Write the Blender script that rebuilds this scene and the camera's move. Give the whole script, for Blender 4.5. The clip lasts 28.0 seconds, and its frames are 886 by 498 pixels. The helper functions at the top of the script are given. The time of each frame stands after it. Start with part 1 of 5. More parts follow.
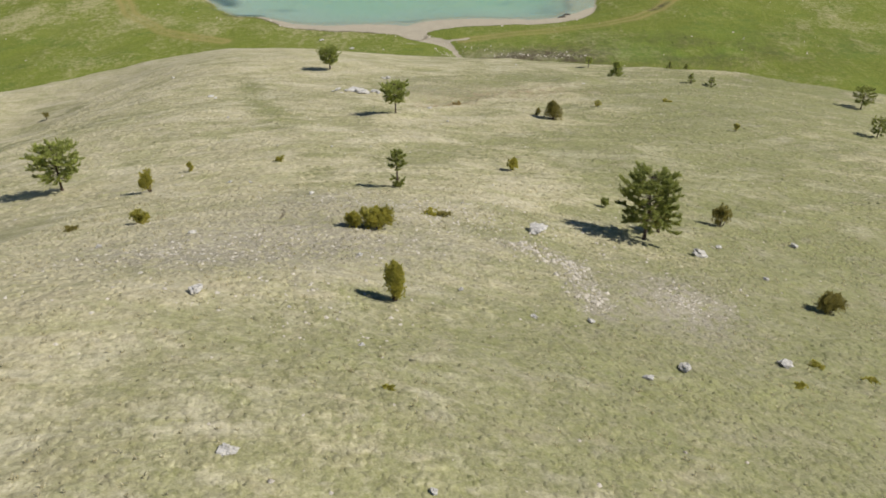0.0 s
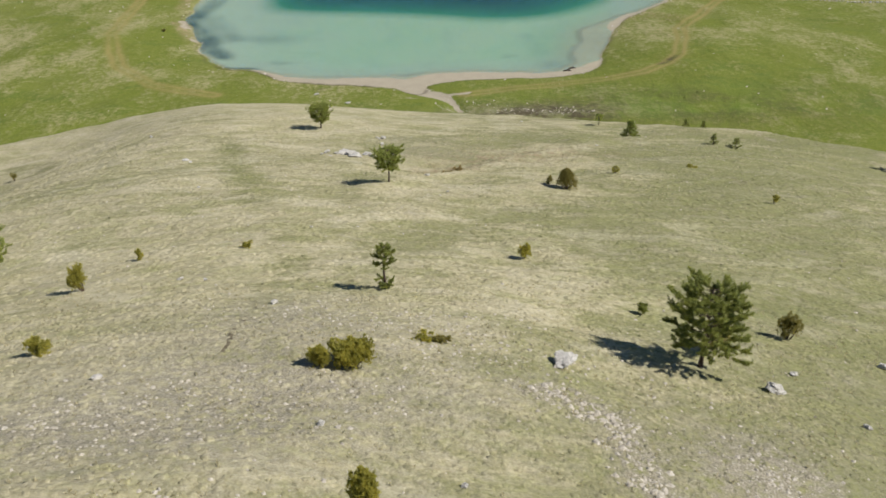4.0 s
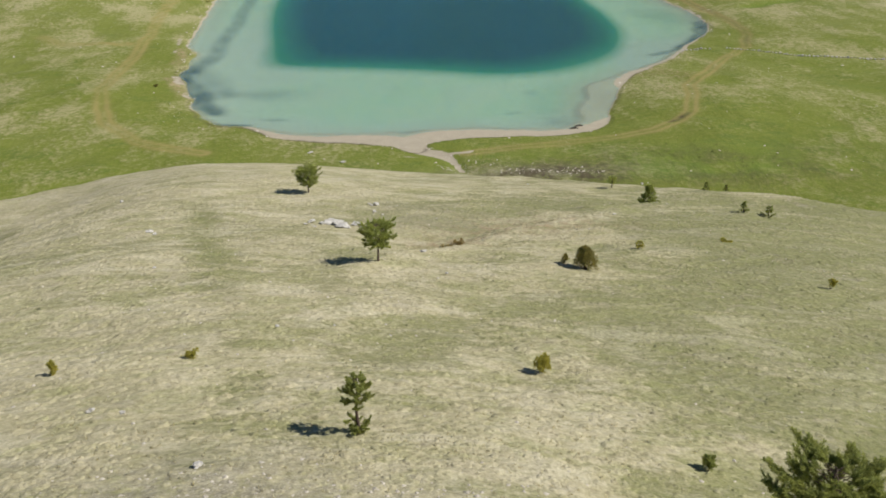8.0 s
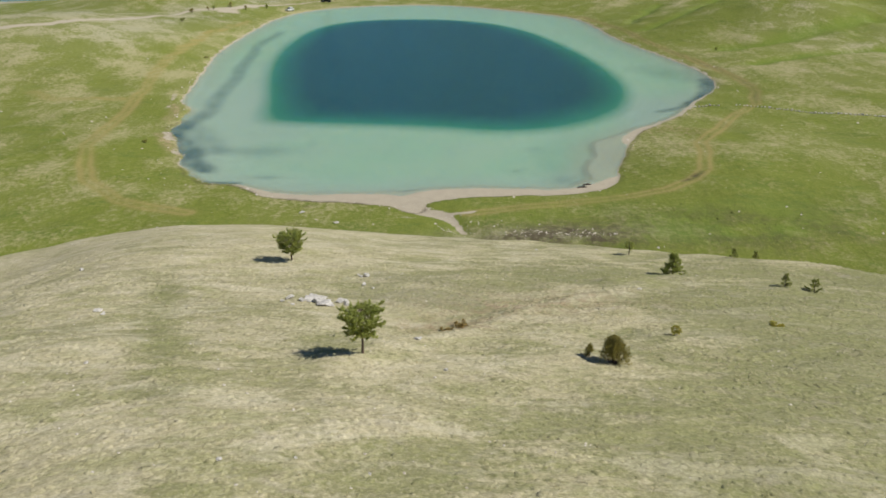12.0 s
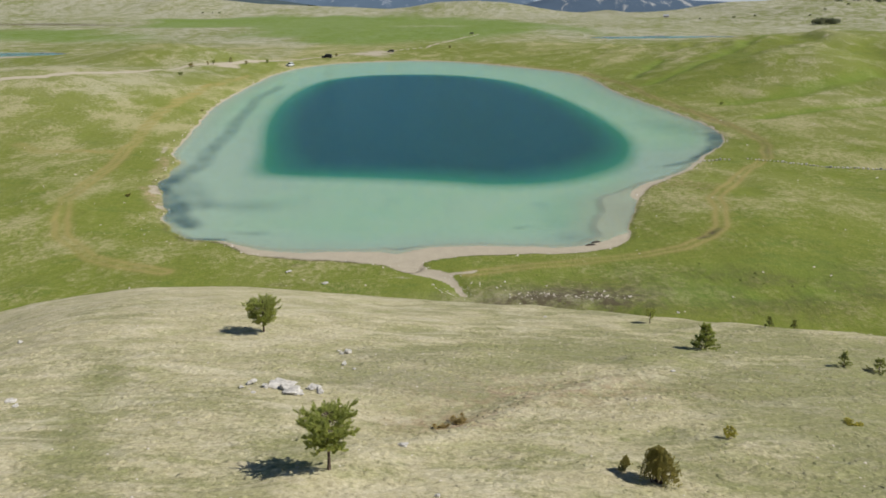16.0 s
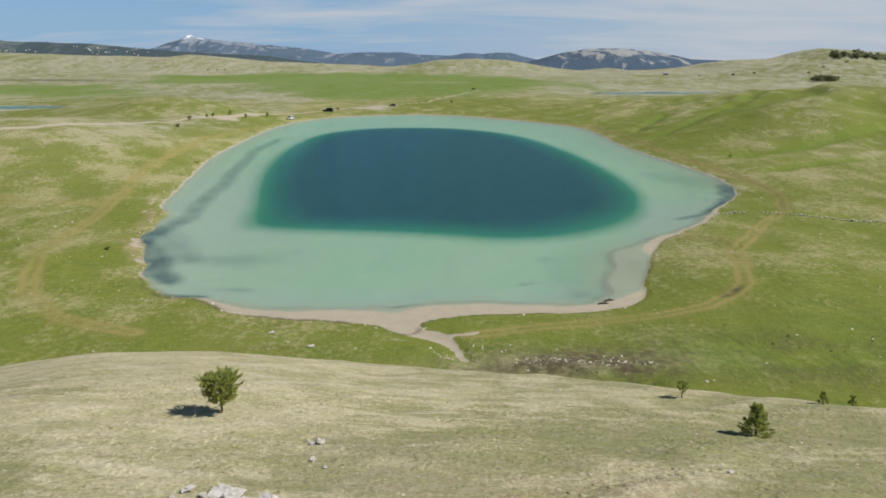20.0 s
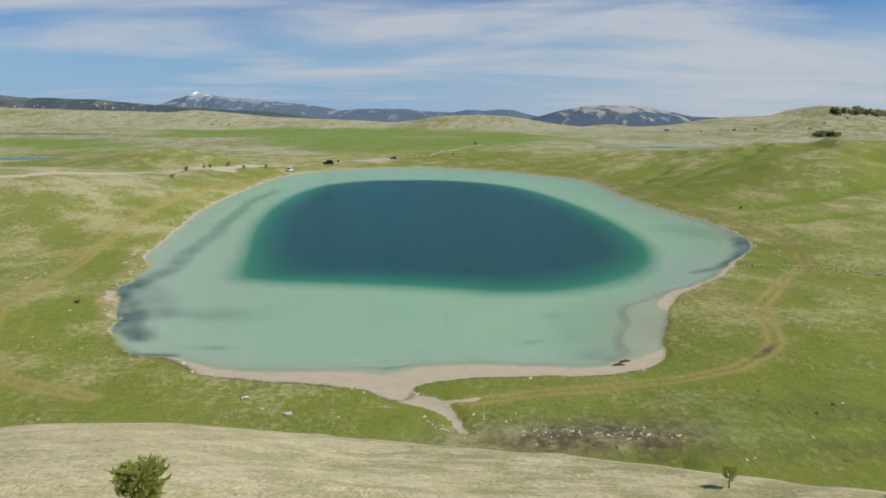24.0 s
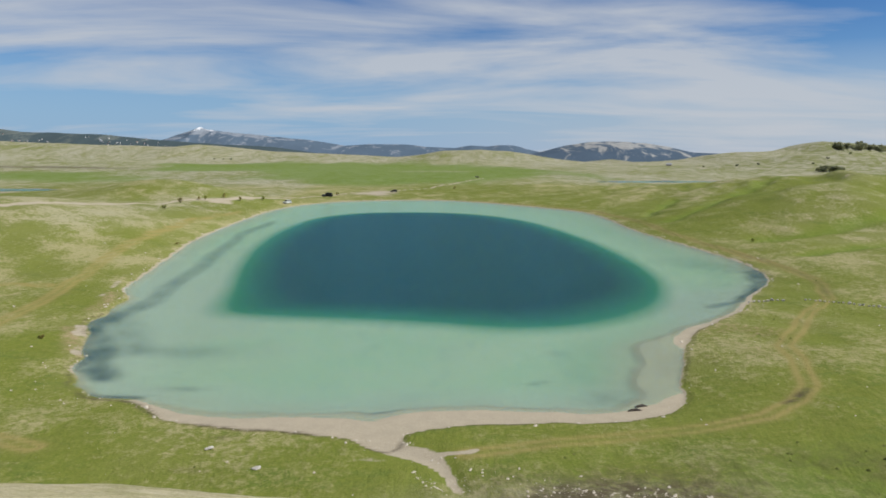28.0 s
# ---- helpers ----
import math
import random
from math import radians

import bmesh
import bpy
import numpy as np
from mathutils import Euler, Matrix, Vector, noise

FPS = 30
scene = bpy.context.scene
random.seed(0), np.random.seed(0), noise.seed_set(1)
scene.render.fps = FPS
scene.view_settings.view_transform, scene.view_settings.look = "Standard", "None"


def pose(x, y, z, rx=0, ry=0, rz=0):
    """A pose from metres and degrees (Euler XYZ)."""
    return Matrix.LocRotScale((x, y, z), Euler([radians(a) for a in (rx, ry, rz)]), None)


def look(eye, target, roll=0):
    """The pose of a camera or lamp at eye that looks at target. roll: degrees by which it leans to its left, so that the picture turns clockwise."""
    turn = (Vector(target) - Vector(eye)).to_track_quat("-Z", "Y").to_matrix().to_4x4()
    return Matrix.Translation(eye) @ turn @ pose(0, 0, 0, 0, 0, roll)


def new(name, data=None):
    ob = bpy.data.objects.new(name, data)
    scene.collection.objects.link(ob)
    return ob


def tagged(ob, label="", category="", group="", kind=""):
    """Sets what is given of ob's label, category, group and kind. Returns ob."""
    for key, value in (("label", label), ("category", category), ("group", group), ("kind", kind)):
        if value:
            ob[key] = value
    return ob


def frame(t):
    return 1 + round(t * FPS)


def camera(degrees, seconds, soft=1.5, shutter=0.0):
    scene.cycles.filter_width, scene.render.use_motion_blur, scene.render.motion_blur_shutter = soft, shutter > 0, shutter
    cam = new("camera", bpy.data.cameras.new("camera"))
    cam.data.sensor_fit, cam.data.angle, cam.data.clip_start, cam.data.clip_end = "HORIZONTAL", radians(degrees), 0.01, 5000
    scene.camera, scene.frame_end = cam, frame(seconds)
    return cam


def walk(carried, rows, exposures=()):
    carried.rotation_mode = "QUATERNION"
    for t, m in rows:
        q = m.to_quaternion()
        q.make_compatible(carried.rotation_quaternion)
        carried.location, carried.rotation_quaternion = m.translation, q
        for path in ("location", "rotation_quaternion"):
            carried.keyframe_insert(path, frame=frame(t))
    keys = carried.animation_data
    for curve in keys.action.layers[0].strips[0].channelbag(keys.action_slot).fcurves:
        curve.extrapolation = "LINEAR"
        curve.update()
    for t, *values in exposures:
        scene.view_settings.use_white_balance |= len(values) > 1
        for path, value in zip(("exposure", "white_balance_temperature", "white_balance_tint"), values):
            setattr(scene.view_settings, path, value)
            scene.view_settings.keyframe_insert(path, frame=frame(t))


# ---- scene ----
cam = camera(59.29, 28.0, soft=1.75)

# seconds, x, y, z, yaw, pitch, roll
PATH = [
    (0.0, -1.06, -32.31, 33.40, -0.318, -33.092, -0.814),
    (1.0, -1.05, -30.75, 33.04, -0.328, -32.249, -0.791),
    (2.0, -1.02, -29.22, 32.71, -0.318, -31.404, -0.766),
    (3.0, -0.96, -27.72, 32.40, -0.304, -30.537, -0.737),
    (3.5, -0.93, -26.98, 32.22, -0.298, -30.096, -0.726),
    (5.5, -0.85, -23.87, 31.51, -0.267, -28.260, -0.746),
    (6.5, -0.78, -22.31, 31.12, -0.235, -27.267, -0.705),
    (7.5, -0.71, -20.76, 30.74, -0.202, -26.274, -0.648),
    (8.5, -0.66, -19.23, 30.36, -0.181, -25.275, -0.591),
    (9.5, -0.65, -17.68, 29.99, -0.176, -24.277, -0.542),
    (10.5, -0.60, -16.11, 29.60, -0.183, -23.265, -0.496),
    (11.5, -0.58, -14.48, 29.20, -0.182, -22.249, -0.453),
    (12.5, -0.55, -12.85, 28.80, -0.151, -21.244, -0.407),
    (14.5, -0.44, -9.58, 27.98, -0.127, -19.247, -0.331),
    (15.5, -0.32, -7.88, 27.55, -0.124, -18.253, -0.329),
    (16.5, -0.21, -6.21, 27.06, -0.103, -17.235, -0.302),
    (17.5, -0.12, -4.51, 26.60, -0.095, -16.223, -0.266),
    (18.5, -0.09, -2.75, 26.18, -0.059, -15.230, -0.243),
    (19.5, -0.04, -0.95, 25.71, -0.015, -14.239, -0.225),
    (20.5, 0.06, 0.97, 25.27, 0.012, -13.227, -0.192),
    (21.5, 0.14, 2.89, 24.77, 0.031, -12.222, -0.154),
    (23.5, 0.42, 6.78, 23.82, 0.130, -10.211, -0.077),
    (24.0, 0.47, 7.73, 23.57, 0.149, -9.713, -0.050),
    (24.5, 0.55, 8.68, 23.33, 0.162, -9.217, -0.027),
    (25.0, 0.63, 9.62, 23.09, 0.176, -8.715, -0.010),
    (25.5, 0.71, 10.56, 22.87, 0.197, -8.294, 0.000),
    (26.0, 0.80, 11.49, 22.66, 0.216, -7.915, 0.013),
    (26.5, 0.88, 12.43, 22.47, 0.233, -7.609, 0.028),
    (27.0, 0.95, 13.33, 22.28, 0.257, -7.438, 0.046),
    (27.5, 1.03, 14.24, 22.09, 0.276, -7.272, 0.062),
    (28.0, 1.09, 15.16, 21.90, 0.301, -7.128, 0.073),
]


def eye_pose(x, y, z, yaw, pitch, roll):
    """Camera pose from its place and its yaw (to the left), pitch (up) and roll in degrees."""
    return pose(x, y, z, 0, 0, yaw) @ pose(0, 0, 0, 90 + pitch) @ pose(0, 0, 0, 0, 0, roll)


walk(cam, [(row[0], eye_pose(*row[1:])) for row in PATH])

# ---------------------------------------------------------------- light
SUN_WAY = Vector((1.0, -0.16, 1.02)).normalized()          # towards the sun
sun = new("sun", bpy.data.lights.new("sun", "SUN"))
sun.data.energy, sun.data.angle, sun.data.color = 4.85, radians(0.55), (1.0, 0.955, 0.88)
sun.matrix_world = look(SUN_WAY * 300, (0, 0, 0))
scene.view_settings.exposure = 0.0

world = bpy.data.worlds.new("sky")
scene.world = world
world.use_nodes = True
wn, wl = world.node_tree.nodes, world.node_tree.links
wn.clear()
sky = wn.new("ShaderNodeTexSky")
sky.sky_type, sky.sun_disc = "NISHITA", False
sky.sun_elevation = math.asin(SUN_WAY.z)
sky.sun_rotation = math.atan2(SUN_WAY.x, SUN_WAY.y)
sky.air_density, sky.dust_density, sky.ozone_density, sky.altitude = 1.0, 0.25, 3.0, 1400
# thin cirrus, drawn out from west to east
place = wn.new("ShaderNodeTexCoord")
split = wn.new("ShaderNodeSeparateXYZ")
wl.new(place.outputs["Generated"], split.inputs[0])
lift = wn.new("ShaderNodeMath")
lift.operation, lift.inputs[1].default_value = "ADD", 0.10
wl.new(split.outputs["Z"], lift.inputs[0])
flat = wn.new("ShaderNodeCombineXYZ")
for axis in ("X", "Y"):
    part_of = wn.new("ShaderNodeMath")
    part_of.operation = "DIVIDE"
    wl.new(split.outputs[axis], part_of.inputs[0])
    wl.new(lift.outputs[0], part_of.inputs[1])
    wl.new(part_of.outputs[0], flat.inputs[axis])
bend = wn.new("ShaderNodeMapping")
bend.inputs["Scale"].default_value = (0.34, 0.62, 1)
bend.inputs["Location"].default_value = (0.35, 0.55, 0)
bend.inputs["Rotation"].default_value = (0, 0, radians(-9))
wl.new(flat.outputs[0], bend.inputs[0])
wisps = wn.new("ShaderNodeTexNoise")
wisps.inputs["Scale"].default_value, wisps.inputs["Detail"].default_value = 1.25, 9
wisps.inputs["Roughness"].default_value, wisps.inputs["Distortion"].default_value = 0.55, 0.5
wl.new(bend.outputs[0], wisps.inputs["Vector"])
cover = wn.new("ShaderNodeMapRange")
cover.inputs["From Min"].default_value, cover.inputs["From Max"].default_value = 0.43, 0.65
cover.inputs["To Max"].default_value = 0.85
# a broad bank of cirrus that sinks towards the east
def world_math(op, a, b_):
    m_ = wn.new("ShaderNodeMath")
    m_.operation = op
    for k_, v_ in enumerate((a, b_)):
        if isinstance(v_, bpy.types.NodeSocket):
            wl.new(v_, m_.inputs[k_])
        else:
            m_.inputs[k_].default_value = v_
    return m_.outputs[0]


tilt = world_math("SUBTRACT", world_math("ADD", split.outputs["Z"], world_math("MULTIPLY", split.outputs["X"], 0.10)), 0.125)
bank_ = world_math("SUBTRACT", 1.0, world_math("MINIMUM", 1.0, world_math("POWER", world_math("MULTIPLY", tilt, 10.0), 2.0)))
clear_ = world_math("MULTIPLY", world_math("MAXIMUM", 0.0, world_math("SUBTRACT", world_math("ADD", split.outputs["Z"], world_math("MULTIPLY", split.outputs["X"], 0.35)), 0.20)), 1.9)
# unseen veil added overhead to whiten the light in the shadows
overhead = world_math("MULTIPLY", world_math("MINIMUM", 1.0, world_math("MAXIMUM", 0.0, world_math("MULTIPLY", world_math("SUBTRACT", split.outputs["Z"], 0.33), 3.0))), 0.40)
wl.new(world_math("SUBTRACT", world_math("ADD", wisps.outputs[0], world_math("SUBTRACT", world_math("ADD", world_math("MULTIPLY", bank_, 0.16), overhead), 0.05)), clear_), cover.inputs[0])
tinted = wn.new("ShaderNodeMix")
tinted.data_type, tinted.blend_type = "RGBA", "MULTIPLY"
tinted.inputs[0].default_value = 1.0
tinted.inputs[7].default_value = (0.64, 0.84, 1.04, 1)
wl.new(sky.outputs[0], tinted.inputs[6])
# the blue deepens overhead, and the air whitens towards the horizon, more so in the east
high = wn.new("ShaderNodeMix")
high.data_type, high.blend_type = "RGBA", "MULTIPLY"
high.inputs[7].default_value = (0.48, 0.69, 0.88, 1)
wl.new(world_math("MINIMUM", 1.0, world_math("MAXIMUM", 0.0, world_math("MULTIPLY", world_math("SUBTRACT", split.outputs["Z"], 0.07), 7.0))), high.inputs[0])
wl.new(tinted.outputs[2], high.inputs[6])
# the unseen upper sky is dimmed and warmed to make shadows neutral
zenith = wn.new("ShaderNodeMix")
zenith.data_type, zenith.blend_type = "RGBA", "MULTIPLY"
zenith.inputs[7].default_value = (1.0, 0.80, 0.60, 1)
wl.new(world_math("MINIMUM", 1.0, world_math("MAXIMUM", 0.0, world_math("MULTIPLY", world_math("SUBTRACT", split.outputs["Z"], 0.33), 4.0))), zenith.inputs[0])
wl.new(high.outputs[2], zenith.inputs[6])
air = wn.new("ShaderNodeMix")
air.data_type = "RGBA"
air.inputs[6].default_value, air.inputs[7].default_value = (3.0, 4.75, 7.2, 1), (4.9, 5.7, 7.0, 1)
wl.new(world_math("MINIMUM", 1.0, world_math("MAXIMUM", 0.0, world_math("MULTIPLY", world_math("ADD", split.outputs["X"], 0.15), 2.2))), air.inputs[0])
hazy = wn.new("ShaderNodeMix")
hazy.data_type = "RGBA"
low_air = world_math("MAXIMUM", 0.0, world_math("SUBTRACT", 1.0, world_math("MULTIPLY", world_math("ABSOLUTE", split.outputs["Z"], 0.0), 8.0)))
wl.new(world_math("MULTIPLY", world_math("POWER", low_air, 0.8), 0.92), hazy.inputs[0])
wl.new(zenith.outputs[2], hazy.inputs[6])
wl.new(air.outputs[2], hazy.inputs[7])
veil = wn.new("ShaderNodeMix")
veil.data_type = "RGBA"
veil.inputs[7].default_value = (6.1, 6.5, 7.1, 1)
wl.new(cover.outputs[0], veil.inputs[0])
wl.new(hazy.outputs[2], veil.inputs[6])
glow = wn.new("ShaderNodeBackground")
glow.inputs[1].default_value = 0.085
wl.new(veil.outputs[2], glow.inputs[0])
out = wn.new("ShaderNodeOutputWorld")
wl.new(glow.outputs[0], out.inputs[0])


# ---------------------------------------------------------------- the lie of the land
# edge of the grass round the lake, anticlockwise from its near west corner
SHORE = [(-33.3, 84.5), (-31.1, 82.1), (-26.9, 81.4), (-23.8, 78.6), (-21.5, 76.3), (-16.5, 74.8), (-9.9, 73.2),
         (-6.6, 72.6), (-4.9, 70.6), (-3.0, 69.6), (-2.6, 72.6), (-2.0, 73.9), (3.8, 75.5), (10.6, 75.6), (17.8, 77.0),
         (21.0, 79.9), (22.7, 82.9), (22.9, 86.0), (25.3, 92.7), (27.2, 99.5), (32.8, 110.8), (42.5, 121.4),
         (48.8, 134.4), (57.2, 146.8), (59.4, 159.0), (60.3, 171.1), (57.0, 202.5), (53.0, 237.3), (54.4, 275.9),
         (50.5, 303.0), (42.1, 316.6), (26.5, 339.7), (8.3, 362.2), (-12.1, 369.9), (-32.3, 365.2), (-46.4, 356.9),
         (-57.2, 341.7), (-64.2, 315.3), (-65.1, 273.5), (-62.8, 213.0), (-58.7, 184.6), (-52.0, 144.8),
         (-50.2, 134.6), (-46.0, 129.0), (-46.9, 123.5), (-44.6, 118.4), (-45.6, 113.4), (-42.2, 106.1), (-40.2, 100.5), (-37.9, 95.6), (-37.2, 92.0)]
# brink of the deep water
BRINK = [(-31.6, 126.7), (-36.1, 144.6), (-41.4, 170.9), (-46.2, 204.3), (-48.1, 246.6), (-44.7, 287.0),
         (-31.1, 307.6), (-14.2, 310.7), (2.9, 308.3), (19.0, 293.1), (30.2, 266.7), (37.6, 224.8), (40.8, 188.0),
         (40.7, 157.6), (37.8, 142.9), (34.0, 133.0), (27.7, 124.5), (20.8, 118.2), (14.4, 115.4), (7.7, 115.3),
         (1.8, 117.6), (-5.9, 119.7), (-13.9, 121.0), (-27.8, 123.1)]
# mounds of the near hill: height over the slope at knots of a coarse net, row by row from the west
KNOT_X = (-40, -24, -8, 8, 24, 40)
KNOT_Y = (-24, -8, 8, 24, 40, 54)
MOUND = [(0.15, -0.38, -1.12, -4.06, -2.48, 0.25), (1.99, -2.4, 0.74, 1.48, 1.66, 1.14),
         (3.01, 0.92, 1.08, -0.51, 0.55, -0.33), (-0.78, 0.86, -0.75, 1.09, -0.02, 0.61),
         (-0.4, -1.3, 0.65, 1.46, -1.17, 1.21), (-0.02, -0.19, -0.58, -2.32, 1.73, 1.44)]
# swells of the far land: x, y, radius, height
SWELLS = [(-105, 190, 28, 8.5), (-80, 250, 24, 2.3), (-108, 322, 24, 9.1), (-178, 350, 40, 4.5), (-72, 148, 18,
          0.9), (85, 165, 22, 1.7), (82, 235, 20, 0.2), (112, 245, 28, 9.9), (165, 330, 45, 10.9), (230, 430, 55,
          9.5), (37, 457, 35, 2.7), (90, 385, 35, 3.3), (385, 800, 80, -2.3), (475, 945, 85, 22.0), (34, 88, 14,
          1.4), (60, 120, 16, -0.1), (-135, 240, 35, 6.5), (-55, 98, 14, 1.3), (-120, 450, 60, 1.8), (-480, 1000, 130, 8)]
# crest of the low hills that close the plain: x, height
CREST = [(-2900, 40), (-1300, 44), (-847, 40.7), (-686, 34.6), (-514, 30.5), (-471, 34.8), (-397, 29.6), (-332, 22.3), (-204, 17.1), (-97, 11.9), (-54, 15.2), (-7, 23.7), (64, 25.9),
         (117, 22.8), (160, 16.5), (208, 8.1), (267, 1.8), (291, 2.9), (315, 7.2), (353, 1.9), (417, 3.0), (470, 8.4), (502, 15.9), (544, 21.3), (597, 22.4), (640, 26.6), (672, 37), (705, 42.5),
         (747, 40.5), (790, 36), (860, 34), (2900, 34)]
PONDS = [(-197, 346, 27, 12, 5.4), (165, 588, 50, 20, 0.0)]          # x, y, half width, half depth, level


def lattice(ix, iy):
    """A steady pseudo-random number from 0 to 1 for whole-number places."""
    h = (ix * 374761393 + iy * 668265263) & 0xFFFFFFFF
    h = ((h ^ (h >> 13)) * 1274126177) & 0xFFFFFFFF
    return ((h ^ (h >> 16)) & 0xFFFF) / 65535.0


def rough(x, y, size, octaves=3):
    """Value noise from -1 to 1."""
    total, amount, weight = 0.0, 1.0, 0.0
    for k in range(octaves):
        u, v = x / size + 17.3 * k, y / size - 9.1 * k
        iu, iv = np.floor(u).astype(np.int64), np.floor(v).astype(np.int64)
        fu, fv = u - iu, v - iv
        fu, fv = fu * fu * (3 - 2 * fu), fv * fv * (3 - 2 * fv)
        a, b = lattice(iu, iv), lattice(iu + 1, iv)
        c, d = lattice(iu, iv + 1), lattice(iu + 1, iv + 1)
        total = total + amount * ((a * (1 - fu) + b * fu) * (1 - fv) + (c * (1 - fu) + d * fu) * fv - 0.5) * 2
        weight += amount
        amount, size = amount * 0.5, size * 0.5
    return total / weight


def away(line, x, y, closed=False):
    """Distance to a line of points; for a closed one negative inside."""
    pts = np.array(line, float)
    best, inside = np.full(x.shape, 1e9), np.zeros(x.shape, bool)
    for k in range(len(pts) if closed else len(pts) - 1):
        (ax, ay), (bx, by) = pts[k], pts[(k + 1) % len(pts)]
        t = np.clip(((x - ax) * (bx - ax) + (y - ay) * (by - ay)) / ((bx - ax) ** 2 + (by - ay) ** 2), 0, 1)
        best = np.minimum(best, (x - ax - t * (bx - ax)) ** 2 + (y - ay - t * (by - ay)) ** 2)
        if closed and ay != by:
            inside ^= ((ay > y) != (by > y)) & (x < (bx - ax) * (y - ay) / (by - ay) + ax)
    return np.where(inside, -1.0, 1.0) * np.sqrt(best)


def rounded(points, times=2):
    """Cuts the corners of a closed line."""
    for _ in range(times):
        points = [q for a, b in zip(points, points[1:] + points[:1])
                  for q in ((0.75 * a[0] + 0.25 * b[0], 0.75 * a[1] + 0.25 * b[1]),
                            (0.25 * a[0] + 0.75 * b[0], 0.25 * a[1] + 0.75 * b[1]))]
    return points


def step(a, b, v):
    t = np.clip((v - a) / (b - a), 0, 1)
    return t * t * (3 - 2 * t)


def bell(x, y, cx, cy, s, sy=None):
    return np.exp(-((x - cx) ** 2 / (2 * s * s) + (y - cy) ** 2 / (2 * (sy or s) ** 2)))


def hill_height(x, y):
    z = 15.595 - 0.681 * x / 30 - 7.197 * y / 30
    for cx, row in zip(KNOT_X, MOUND):
        for cy, h in zip(KNOT_Y, row):
            z = z + h * bell(x, y, cx, cy, 12)
    u = np.clip(x / 30, -1.7, 1.6)
    brow = 53.7 - 9.42 * u - 7.14 * u ** 2 + 1.47 * u ** 3
    s = np.clip((y - brow) / 1.133, -40, 400)
    fall = np.where(s > 30, s, np.log1p(np.exp(np.minimum(s, 30)))) * 1.133
    return z - 0.646 * fall


LIP = [(-4.6, 12.4), (-2.6, 14.4), (-0.6, 16.4), (1.2, 18.4), (2.9, 20.6), (6.8, 23.8), (10.5, 25.6)]
SPUR = [(9.5, 28.0), (12.5, 29.8), (15.7, 30.0), (20.0, 29.0), (26.8, 28.0), (36.0, 26.5)]


def banked(x, y):
    """Long low banks trodden slantwise across the hill, -1 to 1."""
    u, v = 0.89 * x + 0.45 * y, -0.45 * x + 0.89 * y
    return rough(0.24 * u + 3, v, 3.4, 3)


def hill_relief(x, y):
    """Banks, a hollow behind a lip, and a spur with a dip behind it, over the smooth hill."""
    z = 0.22 * banked(x, y) * (1 - 0.65 * step(-17, -27, x))
    z = z + 0.24 * np.exp(-(away(LIP, x, y) / 1.0) ** 2) - 0.42 * bell(x, y, -1.6, 19.6, 2.6, 2.0) - 0.34 * bell(x, y, 3.2, 23.8, 2.8, 1.7) + 0.40 * bell(x, y, 0.5, 29.0, 4.0, 2.6)
    return z + 0.34 * np.exp(-(away(SPUR, x, y) / 1.4) ** 2) - 0.55 * bell(x, y, 23, 34.0, 6.5, 2.4)


def beach_width(x, y):
    """How far the pale lake floor runs out dry or barely covered."""
    return 0.3 + (0.9 * rough(x, y, 4, 3) + 0.3) * step(118, 104, y) * step(-24, -14, x) + 5.2 * bell(x, y, -3, 77, 12, 9) + 3.8 * bell(x, y, 25, 97, 8, 12) + 0.8 * bell(x, y, 44, 125, 9, 9)


CREEK = [(-4.0, 72.3), (-2.5, 69.9), (-0.5, 68.5), (0.6, 66.8), (1.3, 64.9), (1.8, 63.1), (3.2, 61.4), (6.0, 60.0), (12.0, 58.6), (16.0, 57.0)]


def gully(x, y):
    """Slanting gullies on the eastern slope, -1 to 1."""
    return rough((0.35 * x + 0.94 * y) * 0.30, 0.94 * x - 0.35 * y, 12, 4)


DRAINS = [[(66, 240), (78, 250), (118, 318), (165, 380)], [(63, 260), (75, 285), (88, 315)], [(76, 194), (98, 206), (128, 222)], [(74, 172), (98, 182), (124, 190)]]


def drained(x, y):
    """Nearness to the drains that run down the eastern slope, 0 to 1."""
    wx, wy = x + 2.5 * rough(x, y, 16, 2), y + 4 * rough(x + 70, y, 20, 2)
    return np.maximum.reduce([np.exp(-(away(line, wx, wy) / 2.9) ** 2) for line in DRAINS])


def deepness(x, y, b):
    """How far the lake's floor sinks beyond the shelf: steep at the sides, slow on the near side."""
    front = step(150, 118, y) * step(44, 30, np.abs(x))
    run = (-b + 2.6 * front) / (1 + 0.8 * front)
    return 3.2 * step(-2.4, 5.5, run) + 8 * step(1, 30, run)


